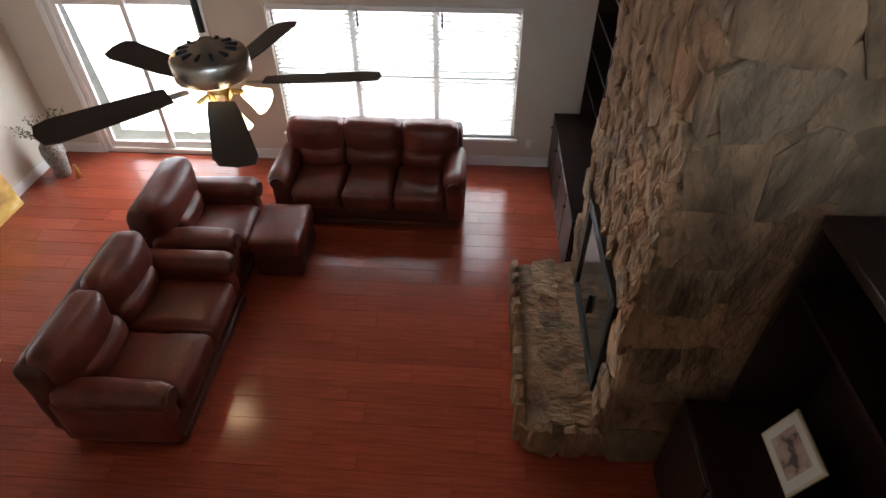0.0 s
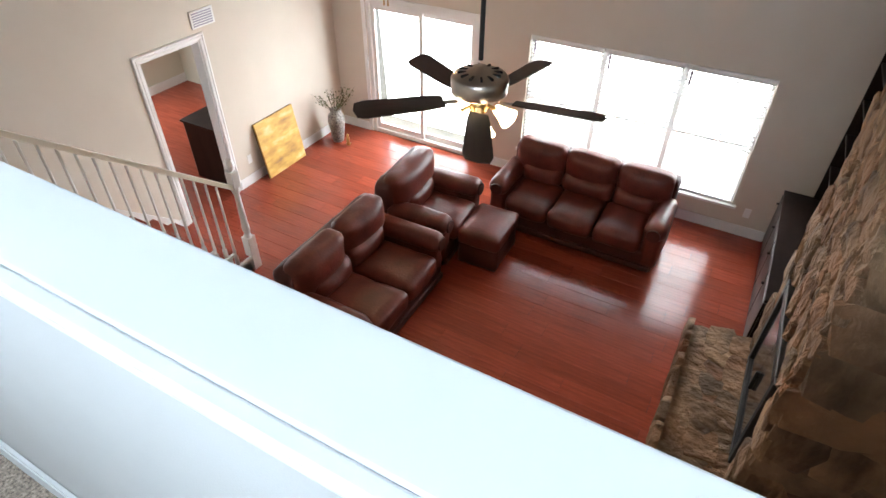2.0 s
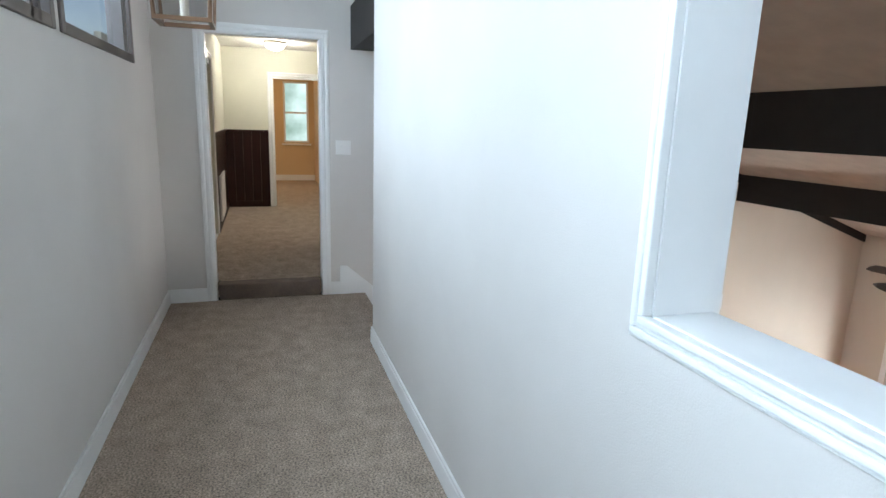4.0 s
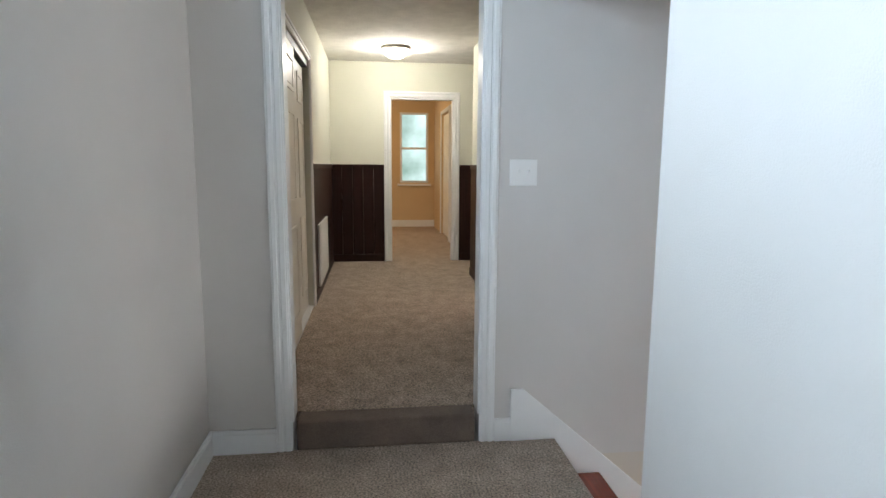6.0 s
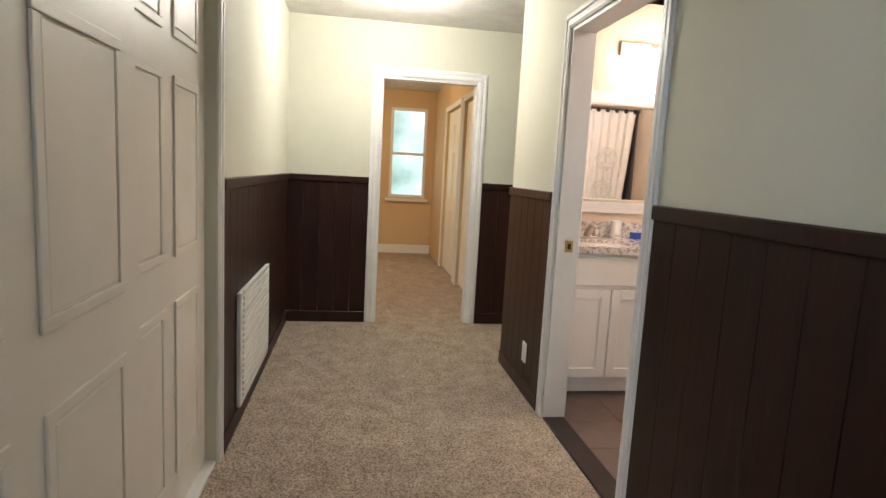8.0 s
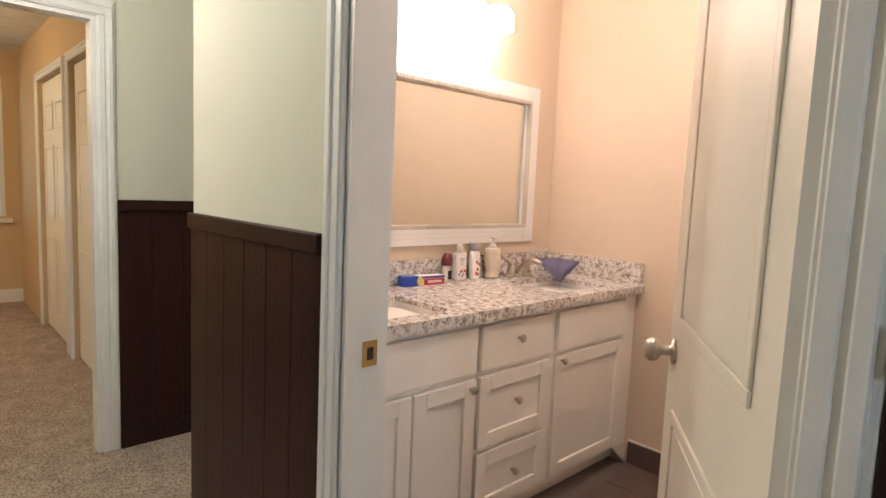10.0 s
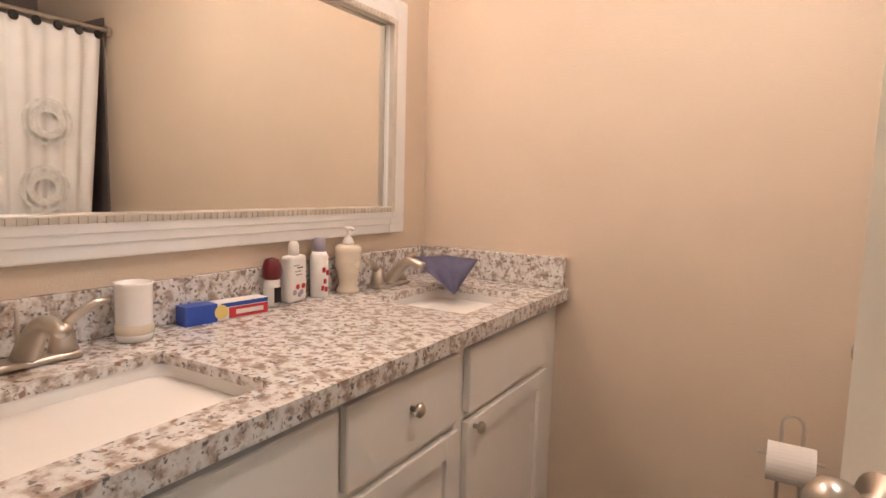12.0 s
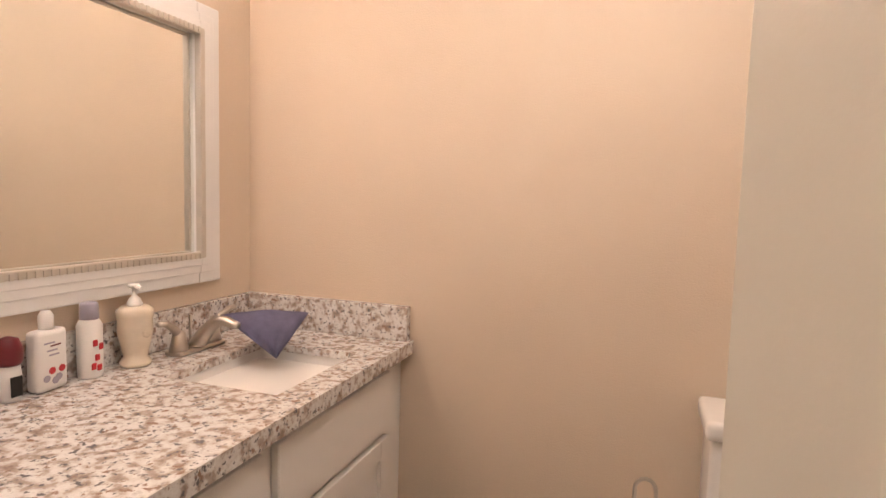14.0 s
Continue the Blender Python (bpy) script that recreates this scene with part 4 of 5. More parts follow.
for q in (-1, 1):
    for ax in ("x", "y"):
        bm = bmesh.new()
        pts = [(-0.064, 1.797), (0.064, 1.797), (0.078, 2.053), (-0.078, 2.053)]
        prism(bm, pts, ax, q * 0.0715, q * 0.0745)
        for v in bm.verts:
            k = (v.co.z - 1.797) / 0.256 * 0.014 * q
            if ax == "x":
                v.co.x += k
            else:
                v.co.y += k
        g = part("glass_pane", bm, PANE, e)
        g.visible_shadow = False

# ---- corridor ----
KY0, KY1, KX = -1.16, 0.41, -9.183
KC = 2.56
structure("floor_corridor", B(-13.5, HX - 0.12, -2.5, 0.41, C - 0.15, C), CARPET, "beige cut-pile carpet of the corridor")
structure("floor_bedroom_edge", B(-13.3, KX - 0.1, 0.41, 0.7, C - 0.15, C), CARPET, "beige carpet along the bedroom closets")
structure("floor_alcove", B(KX, -8.18, 0.41, 1.3, C - 0.15, C), CARPET, "beige carpet of the alcove")
structure("ceiling_corridor", B(KX - 0.1, HX - 0.12, -1.3, 1.4, KC, KC + 0.1), CEIL, "white textured corridor ceiling")
bm = bmesh.new()
CL0, CL1, CLT = -6.86, -4.95, 2.15
box(bm, KX, CL0, KY0 - 0.12, KY0, C, KC), box(bm, CL0, CL1, KY0 - 0.12, KY0, CLT, KC), box(bm, CL1, HX - 0.12, KY0 - 0.12, KY0, C, KC)
structure("wall_corridor_left", bm, CORRWALL, "cream corridor wall with closet")
structure("closet_back", B(CL0, CL1, KY0 - 0.7, KY0 - 0.65, C, CLT), CORRWALL, "closet back wall")
BD0, BD1, BDT = -7.27, -6.375, 2.145
bm = bmesh.new()
box(bm, -8.18, BD0, KY1, KY1 + 0.115, C, KC), box(bm, BD0, BD1, KY1, KY1 + 0.115, BDT, KC), box(bm, BD1, HX - 0.12, KY1, KY1 + 0.115, C, KC)
structure("wall_corridor_right", bm, CORRWALL, "cream corridor wall with the bathroom doorway")
structure("wall_alcove", B(-8.24, -8.18, KY1 + 0.115, 2.4, C, KC), CORRWALL, "cream alcove wall")
structure("wall_alcove_end", B(KX, -8.24, 1.3, 1.4, C, KC), CORRWALL, "cream alcove end wall")
FD0, FD1, FDT = -0.44, 0.345, 2.145
bm = bmesh.new()
box(bm, KX - 0.1, KX, -1.3, FD0, C, KC), box(bm, KX - 0.1, KX, FD1, 1.4, C, KC), box(bm, KX - 0.1, KX, FD0, FD1, FDT, KC)
structure("wall_corridor_end", bm, CORRWALL, "cream wall with the bedroom doorway")
casing("door_casing", "x", KX, 1, FD0, FD1, FDT, C)
lining("x", KX - 0.1, KX, FD0, FD1, FDT, C)
casing("door_casing", "y", KY1, -1, BD0, BD1, BDT, C)
lining("y", KY1, KY1 + 0.115, BD0, BD1, BDT, C)
casing("door_casing", "y", KY1 + 0.115, 1, BD0, BD1, BDT, C)
casing("closet_casing", "y", KY0, 1, CL0, CL1, CLT, C, w=0.07)
structure("closet_track", B(CL0, CL1, KY0 - 0.09, KY0 - 0.005, CLT - 0.05, CLT + 0.003), BLACK, "dark closet door track")
structure("closet_floor_guide", B(CL0, CL1, KY0 - 0.09, KY0 - 0.002, C, C + 0.012), TRIM, "white closet floor guide")
structure("threshold", B(BD0, BD1, KY1 + 0.0, KY1 + 0.115, C - 0.02, C + 0.012, bevel=0.005), DARKWOOD, "dark wooden bathroom threshold")


def wainscot(axis, plane, out, a0, a1, top=1.34):
    e = thing("wainscot", "dark stained board wainscot with cap rail", "wainscot")
    e["kind"] = "structure"
    n = max(1, round((a1 - a0) / 0.14))
    w = (a1 - a0) / n

    def slab(name, u0, u1, d, z0, z1, bv):
        lo, hi = min(plane, plane + out * d), max(plane, plane + out * d)
        bm = bmesh.new()
        box(bm, *((lo, hi, u0, u1) if axis == "x" else (u0, u1, lo, hi)), z0, z1, bevel=bv, seg=1)
        part(name, bm, PANEL, e)
    for i in range(n):
        slab("board", a0 + i * w + 0.001, a0 + (i + 1) * w - 0.0005, 0.010, C + 0.09, top - 0.05, 0.0015)
    slab("cap_rail", a0, a1, 0.022, top - 0.05, top, 0.004)
    slab("base_rail", a0, a1, 0.018, C, C + 0.09, 0.004)


wainscot("x", KX, 1, KY0, FD0 - 0.076)
wainscot("x", KX, 1, FD1 + 0.076, 1.29)
wainscot("y", KY0, 1, KX + 0.024, CL0 - 0.072)
wainscot("y", KY1, -1, -8.18, BD0 - 0.076)
wainscot("y", KY1, -1, BD1 + 0.076, HX - 0.14)


def panel_door(name, label, m, w, h, rows, cols, material, group="", t=0.035):
    """A panelled door leaf, hinged at x = 0, its face towards -y."""
    e = thing(name, label, "door", m, group)
    part("leaf", B(0, w, 0, t, 0, h, bevel=0.003, seg=1), material, e)
    cw = (w - 0.11 * (cols + 1)) / cols
    for z0, z1 in rows:
        for c in range(cols):
            x0 = 0.11 + c * (cw + 0.11)
            for y, s in ((0, -1), (t, 1)):
                bm = bmesh.new()
                for a, b, q0, q1 in ((x0, x0 + cw, z0, z0 + 0.028), (x0, x0 + cw, z1 - 0.028, z1), (x0, x0 + 0.028, z0 + 0.028, z1 - 0.028), (x0 + cw - 0.028, x0 + cw, z0 + 0.028, z1 - 0.028)):
                    box(bm, a, b, min(y, y + s * 0.008), max(y, y + s * 0.008), q0, q1, bevel=0.0035, seg=2)
                box(bm, x0 + 0.034, x0 + cw - 0.034, min(y, y + s * 0.005), max(y, y + s * 0.005), z0 + 0.034, z1 - 0.034, bevel=0.0022, seg=1)
                part("panel", bm, material, e)
    return e


SIX = ((0.16, 0.78), (0.93, 1.52), (1.64, 1.86))
panel_door("closet_door", "cream six-panel sliding closet door", pose(-6.03, KY0 - 0.036, C + 0.014), 1.075, 1.94, SIX, 2, DOORW, "closet doors")
panel_door("closet_door", "cream six-panel sliding closet door", pose(CL0 + 0.002, KY0 - 0.08, C + 0.014), 0.90, 1.94, SIX, 2, DOORW, "closet doors")
e = thing("return_grille", "white louvred return air grille in the wainscot", "vent")
part("frame", B(-8.06, -7.2, KY0 + 0.012, KY0 + 0.034, C + 0.10, 0.80, bevel=0.004, seg=1), TRIM, e)
for k in range(18):
    part("louvre", B(-8.02, -7.24, KY0 + 0.034, KY0 + 0.042, C + 0.14 + k * 0.03, C + 0.158 + k * 0.03), WHITEPL, e)
e = thing("outlet", "white outlet on the dark wainscot", "outlet", group="outlets")
part("plate", B(-7.66, -7.585, KY1 - 0.017, KY1 - 0.011, 0.33, 0.45, bevel=0.002, seg=1), WHITEPL, e)
for z in (0.365, 0.405):
    part("socket", B(-7.64, -7.605, KY1 - 0.019, KY1 - 0.017, z, z + 0.028, bevel=0.001, seg=1), PAPER, e)


def flush_lamp(x, y):
    e = thing("ceiling_lamp", "lit round glass flush ceiling lamp", "ceiling lamp", pose(x, y, KC), group="flush ceiling lamps")
    part("base", cyl(bmesh.new(), (0, 0, -0.03), (0, 0, 0), 0.15, seg=28), NICKEL, e)
    part("shade", lathe(bmesh.new(), [(0.01, -0.115), (0.07, -0.105), (0.12, -0.07), (0.145, -0.03)], 28), LAMPWHITE, e, smooth=True)


flush_lamp(-8.3, -0.4)
flush_lamp(-6.95, 1.35)

# ---- far bedroom ----
bm = bmesh.new()
BW0, BW1, BZ0, BZ1 = -0.13, 0.42, 1.0, 2.34
box(bm, -13.4, -13.3, -2.5, BW0, C, 2.7), box(bm, -13.4, -13.3, BW1, 0.6, C, 2.7), box(bm, -13.4, -13.3, BW0, BW1, C, BZ0), box(bm, -13.4, -13.3, BW0, BW1, BZ1, 2.7)
structure("wall_bedroom_end", bm, BEDWALL, "ochre bedroom wall with a narrow window")
bm = bmesh.new()
box(bm, -13.3, KX - 0.1, 0.54, 0.62, 2.2, 2.7), box(bm, -13.3, -12.1, 0.54, 0.62, C, 2.2), box(bm, -9.8, KX - 0.1, 0.54, 0.62, C, 2.2), box(bm, -11.05, -10.85, 0.54, 0.62, C, 2.2)
structure("wall_bedroom_closets", bm, BEDWALL, "ochre bedroom wall with closet doors")
structure("wall_bedroom_side", B(-13.3, KX - 0.1, -2.6, -2.5, C, 2.7), BEDWALL, "ochre bedroom wall")
structure("ceiling_bedroom", B(-13.4, KX - 0.1, -2.6, 0.62, 2.6, 2.7), CEIL, "white bedroom ceiling")
skirting("baseboard", [(-13.3, -13.284, -2.5, 0.54)], C, 0.13, TRIM, "white painted baseboard")
for x0, x1 in ((-12.1, -11.05), (-10.85, -9.8)):
    casing("closet_casing", "y", 0.54, -1, x0, x1, 2.2, C, w=0.06)
    panel_door("closet_door", "cream six-panel bedroom closet door", pose(x0 + 0.01, 0.57, C + 0.01), x1 - x0 - 0.02, 2.03, SIX, 2, DOORW, "closet doors")
e = thing("window_4", "narrow white bedroom window with green view", "window")
e["kind"] = "structure"
bm = bmesh.new()
for y0, y1, z0, z1 in ((BW0, BW0 + 0.04, BZ0, BZ1), (BW1 - 0.04, BW1, BZ0, BZ1), (BW0 + 0.04, BW1 - 0.04, BZ0, BZ0 + 0.04), (BW0 + 0.04, BW1 - 0.04, BZ1 - 0.04, BZ1), (BW0 + 0.04, BW1 - 0.04, 1.64, 1.68)):
    box(bm, -13.37, -13.295, y0, y1, z0, z1)
part("window_frame", bm, TRIM, e)
part("window_sill", B(-13.31, -13.25, BW0 - 0.05, BW1 + 0.05, BZ0 - 0.06, BZ0 - 0.02, bevel=0.006), TRIM, e)
tagged(new("backdrop", mesh("backdrop", B(-16.1, -16.0, -3, 4, -1, 5), FOLIAGE)), "bright green garden distance", kind="structure")

# ---- bathroom ----
VX, VY = -8.12, 2.295
structure("floor_bathroom", B(VX, -5.2, KY1 + 0.115, VY, C - 0.15, C - 0.012), GROUT, "brown tiled bathroom floor")
structure("wall_mirror", B(VX - 0.06, VX, KY1 + 0.115, VY + 0.1, C - 0.15, KC), BATHWALL, "tan bathroom wall behind the vanity")
structure("wall_vanity_end", B(VX, -5.2, VY, VY + 0.1, C - 0.15, KC), BATHWALL, "tan bathroom wall")
structure("wall_bath_door", B(VX, BD0 - 0.076, KY1 + 0.115, KY1 + 0.121, C, KC), BATHWALL, "tan wall beside the bathroom door")
structure("wall_bath_door_2", B(BD1 + 0.076, -5.2, KY1 + 0.115, KY1 + 0.121, C, KC), BATHWALL, "tan wall beside the bathroom door")
structure("wall_bath_head", B(BD0 - 0.076, BD1 + 0.076, KY1 + 0.115, KY1 + 0.121, BDT + 0.076, KC), BATHWALL, "tan wall over the bathroom door")
structure("wall_tub", B(-5.2, -5.1, KY1 + 0.115, VY, C, KC), TILEWALL, "grey-brown tiled tub wall")
structure("wall_tub_end", B(-6.0, -5.9, KY1 + 0.121, 1.68, C, KC), BATHWALL, "tan wall at the foot of the tub")
structure("tub_tile", B(-5.94, -5.2, VY - 0.012, VY - 0.001, C, 2.25), TILEWALL, "grey-brown tub surround tile")
structure("ceiling_bathroom", B(VX - 0.06, -5.1, KY1, VY + 0.1, KC, KC + 0.1), mat("bath_ceiling_paint", (0.84, 0.81, 0.76), 0.8, vary=0.05), "pale bathroom ceiling")
skirting("tile_base", [(-7.55, -6.04, VY - 0.012, VY)], C, 0.11, TILE, "brown tile baseboard")
structure("caulk_line", B(-7.55, -6.04, VY - 0.013, VY, C + 0.111, C + 0.118), PAPER, "white caulk line above the tile baseboard")

van = thing("vanity", "white shaker double vanity with nickel knobs", "vanity cabinet")
VF, V0, V1, VZ = -7.572, 0.54, 2.2935, 0.993
part("body", B(VX + 0.002, VF, V0, V1, C + 0.10, VZ), CABPAINT, van)
part("toe_kick", B(VX + 0.002, VF - 0.07, V0, V1, C, C + 0.10), CABPAINT, van)
for y in (V0, V1 - 0.12):
    bm = bmesh.new()
    prism(bm, [(y, C), (y + 0.12, C + 0.10), (y, C + 0.10)] if y == V0 else [(y + 0.12, C), (y + 0.12, C + 0.10), (y, C + 0.10)], "x", VF - 0.02, VF + 0.002)
    part("foot_bracket", bm, CABPAINT, van)


def front(name, y0, y1, z0, z1, knob=None, shaker=True):
    if shaker:
        w = 0.055
        o = part(name, B(VF, VF + 0.009, y0 + 0.002, y1 - 0.002, z0 + 0.002, z1 - 0.002), CABPAINT, van)
        for nm, a, b, c, d in (("stile", y0, y0 + w, z0, z1), ("stile", y1 - w, y1, z0, z1), ("rail", y0 + w, y1 - w, z0, z0 + w), ("rail", y0 + w, y1 - w, z1 - w, z1)):
            part(nm, B(VF + 0.001, VF + 0.02, a, b, c, d, bevel=0.002, seg=1), CABPAINT, o)
    else:
        o = part(name, B(VF, VF + 0.02, y0, y1, z0, z1, bevel=0.003, seg=1), CABPAINT, van)
    if knob:
        ky, kz = knob
        b2 = lathe(bmesh.new(), [(0.006, 0), (0.006, 0.014), (0.015, 0.018), (0.016, 0.024), (0.010, 0.03), (0.002, 0.031)], 16)
        b2.transform(Matrix.Translation((VF + 0.02, ky, kz)) @ Matrix.Rotation(math.radians(90), 4, "Y"))
        part("knob", b2, NICKEL, o, "brushed nickel knob", smooth=True)


front("false_front", 0.58, 1.165, 0.81, 0.975, None, False)
front("door", 0.878, 1.165, C + 0.12, 0.788, (1.134, 0.758))
front("door", 0.58, 0.868, C + 0.12, 0.788, (0.61, 0.758))
front("drawer", 1.187, 1.595, 0.81, 0.975, (1.388, 0.908), False)
front("drawer", 1.187, 1.595, 0.515, 0.788, (1.388, 0.668))
front("drawer", 1.187, 1.595, C + 0.12, 0.495, (1.388, 0.385))
front("false_front", 1.643, 2.175, 0.81, 0.975, None, False)
front("door", 1.643, 2.175, C + 0.12, 0.788, (1.673, 0.77))

CT0, CT1 = 0.998, 1.038
SINKS = ((0.64, 1.075), (1.725, 2.085))
SXB, SXF = -7.92, -7.615
bm = bmesh.new()
XFc = -7.532
CTS = CT1 - 0.02
box(bm, VX + 0.002, SXB, V0, VY - 0.002, CTS, CT1)
box(bm, SXF, XFc - 0.03, V0, VY - 0.002, CTS, CT1)
box(bm, XFc - 0.03, XFc, V0, VY - 0.002, CT0, CT1)
for y0, y1 in ((V0, SINKS[0][0]), (SINKS[0][1], SINKS[1][0]), (SINKS[1][1], VY - 0.002)):
    box(bm, SXB, SXF, y0, y1, CTS, CT1)
e = thing("countertop", "speckled pale granite counter with two sink cutouts", "countertop")
part("slab", bm, GRANITE, e)
part("backsplash", B(VX + 0.002, VX + 0.022, V0, VY - 0.032, CT1 + 0.0005, CT1 + 0.103, bevel=0.002, seg=1), GRANITE, e)
part("side_splash", B(VX + 0.002, XFc - 0.012, VY - 0.031, VY - 0.001, CT1 + 0.0005, CT1 + 0.103, bevel=0.002, seg=1), GRANITE, e)


def basin(y0, y1):
    e = thing("sink", "white undermount rectangular ceramic sink", "sink", group="vanity sinks")
    bm = bmesh.new()
    prof = ((0.0, CTS - 0.001), (-0.004, CTS - 0.04), (-0.012, CTS - 0.09), (-0.035, CTS - 0.125), (-0.10, CTS - 0.136))
    rings = []
    for off, z in prof:
        x0, x1, a, b = SXB - 0.006 - off, SXF + 0.006 + off, y0 - 0.006 - off, y1 + 0.006 + off
        r = 0.04
        ring = []
        for cx, cy, s in ((x1 - r, b - r, 0), (x0 + r, b - r, 90), (x0 + r, a + r, 180), (x1 - r, a + r, 270)):
            for k in range(5):
                t = math.radians(s + k * 22.5)
                ring.append(bm.verts.new((cx + r * math.cos(t), cy + r * math.sin(t), z)))
        rings.append(ring)
    for p, q in zip(rings, rings[1:]):
        n = len(p)
        for i in range(n):
            bm.faces.new((p[i], p[(i + 1) % n], q[(i + 1) % n], q[i]))
    bm.faces.new(rings[-1])
    part("bowl", bm, CERAMIC, e, smooth=True)
    part("drain", cyl(bmesh.new(), ((SXB + SXF) / 2, (y0 + y1) / 2, CTS - 0.135), ((SXB + SXF) / 2, (y0 + y1) / 2, CTS - 0.132), 0.024), NICKEL, e)


for y0, y1 in SINKS:
    basin(y0, y1)


def tube(bm, pts, r0, r1, seg=10):
    n = len(pts)
    rings = []
    for i, p in enumerate(pts):
        p = Vector(p)
        d = (Vector(pts[min(i + 1, n - 1)]) - Vector(pts[max(i - 1, 0)])).normalized()
        u = d.cross(Vector((0, 1, 0.013))).normalized()
        v = d.cross(u)
        r = r0 + (r1 - r0) * i / (n - 1)
        rings.append([bm.verts.new(p + (u * math.cos(2 * math.pi * k / seg) + v * math.sin(2 * math.pi * k / seg)) * r) for k in range(seg)])
    for a, b in zip(rings, rings[1:]):
        for k in range(seg):
            bm.faces.new((a[k], a[(k + 1) % seg], b[(k + 1) % seg], b[k]))
    bm.faces.new(rings[0]), bm.faces.new(rings[-1])
    return bm


def faucet(y):
    e = thing("faucet", "brushed nickel two-handle centreset faucet", "faucet", pose(-8.025, y, CT1) @ Matrix.Diagonal((1, 1, 0.86, 1)), group="vanity faucets")
    part("base_plate", B(-0.028, 0.028, -0.085, 0.085, 0, 0.016, bevel=0.007), NICKEL, e, smooth=True)
    part("spout", tube(bmesh.new(), [(0.0 + 0.135 * t, 0, 0.012 + 0.098 * math.sin(min(1, t * 1.15) * 1.95) * (1 - 0.12 * t)) for t in [k / 12 for k in range(13)]], 0.024, 0.012), NICKEL, e, smooth=True)
    part("lift_rod", cyl(bmesh.new(), (-0.02, 0, 0.02), (-0.02, 0, 0.11), 0.004, seg=8), NICKEL, e)
    for s in (-1, 1):
        h = part("handle_post", lathe(bmesh.new(), [(0.026, 0.012), (0.02, 0.04), (0.016, 0.07), (0.004, 0.078)], 16, 0, s * 0.062, 0), NICKEL, e, smooth=True)
        part("lever", tube(bmesh.new(), [(0.0, s * 0.062, 0.062), (0.004, s * 0.085, 0.088), (0.01, s * 0.115, 0.108), (0.012, s * 0.14, 0.112)], 0.012, 0.008), NICKEL, h, smooth=True)


faucet(0.89)
faucet(1.945)
e = thing("wall_mirror_framed", "wide wall mirror in a white moulded frame", "mirror")
MY0, MY1, MZ0, MZ1 = 0.73, 2.12, 1.203, 1.987
fw = 0.087
bm = bmesh.new()
for a, b, c, d in ((MY0, MY0 + fw, MZ0, MZ1), (MY1 - fw, MY1, MZ0, MZ1), (MY0 + fw, MY1 - fw, MZ0, MZ0 + fw), (MY0 + fw, MY1 - fw, MZ1 - fw, MZ1)):
    box(bm, VX + 0.001, VX + 0.028, a, b, c, d, bevel=0.005)
for st, th in ((0.030, 0.034), (0.052, 0.039)):
    for a, b, c, d in ((MY0 + st, MY0 + fw, MZ0 + st, MZ1 - st), (MY1 - fw, MY1 - st, MZ0 + st, MZ1 - st), (MY0 + fw, MY1 - fw, MZ0 + st, MZ0 + fw), (MY0 + fw, MY1 - fw, MZ1 - fw, MZ1 - st)):
        box(bm, VX + 0.027, VX + th, a, b, c, d, bevel=0.003)
part("frame", bm, TRIM, e)
bm = bmesh.new()
iw = 0.014
for a, b, c, d in ((MY0 + fw - iw, MY0 + fw + 0.004, MZ0 + fw - iw, MZ1 - fw + iw), (MY1 - fw - 0.004, MY1 - fw + iw, MZ0 + fw - iw, MZ1 - fw + iw), (MY0 + fw, MY1 - fw, MZ0 + fw - iw, MZ0 + fw + 0.004), (MY0 + fw, MY1 - fw, MZ1 - fw - 0.004, MZ1 - fw + iw)):
    box(bm, VX + 0.02, VX + 0.042, a, b, c, d, bevel=0.004)
for k in range(70):
    y = MY0 + fw + 0.01 + k * (MY1 - MY0 - 2 * fw - 0.02) / 69
    for z in (MZ0 + fw - 0.007, MZ1 - fw + 0.007):
        box(bm, VX + 0.042, VX + 0.045, y - 0.004, y + 0.004, z - 0.007, z + 0.007)
part("beading", bm, mat("silver_beading", (0.62, 0.58, 0.52), 0.35, metal=0.5), e)
part("glass", B(VX + 0.004, VX + 0.010, MY0 + fw - 0.01, MY1 - fw + 0.01, MZ0 + fw - 0.01, MZ1 - fw + 0.01), MIRROR, e)
e = thing("vanity_light", "lit row of frosted glass shades above the mirror", "wall lamp")
part("bar", B(VX + 0.001, VX + 0.03, 1.04, 1.76, 2.22, 2.31, bevel=0.006), NICKEL, e)
for y in VLAMPS:
    a = part("arm", cyl(bmesh.new(), (VX + 0.028, y, 2.275), (VX + 0.10, y, 2.275), 0.012, seg=10), NICKEL, e)
    bm = lathe(bmesh.new(), [(0.066, 0.0), (0.078, 0.004), (0.074, 0.03), (0.079, 0.055), (0.072, 0.08), (0.060, 0.10), (0.03, 0.108)], 8, VX + 0.11, y, 2.165)
    part("shade", bm, VANITYGLASS, e, smooth=False)

# items on the counter
e = thing("tumbler", "cream marbled ceramic tumbler on the counter", "tumbler", pose(-8.04, 1.095, CT1 + 0.001))
part("cup", lathe(bmesh.new(), [(0.034, 0), (0.037, 0.012), (0.035, 0.03), (0.036, 0.112), (0.038, 0.118), (0.034, 0.118), (0.032, 0.02)], 24), CERAMIC, e, smooth=True)
part("band", lathe(bmesh.new(), [(0.0365, 0.012), (0.0372, 0.02), (0.0366, 0.034)], 24), CREAMCER, e, smooth=True)
tb = thing("toothpaste_box", "blue, white and red toothpaste carton", "carton", pose(-8.052, 1.322, CT1 + 0.001, 0, 0, -8))
part("carton", B(-0.022, 0.022, -0.105, 0.105, 0, 0.042, bevel=0.001, seg=1), PAPER, tb)
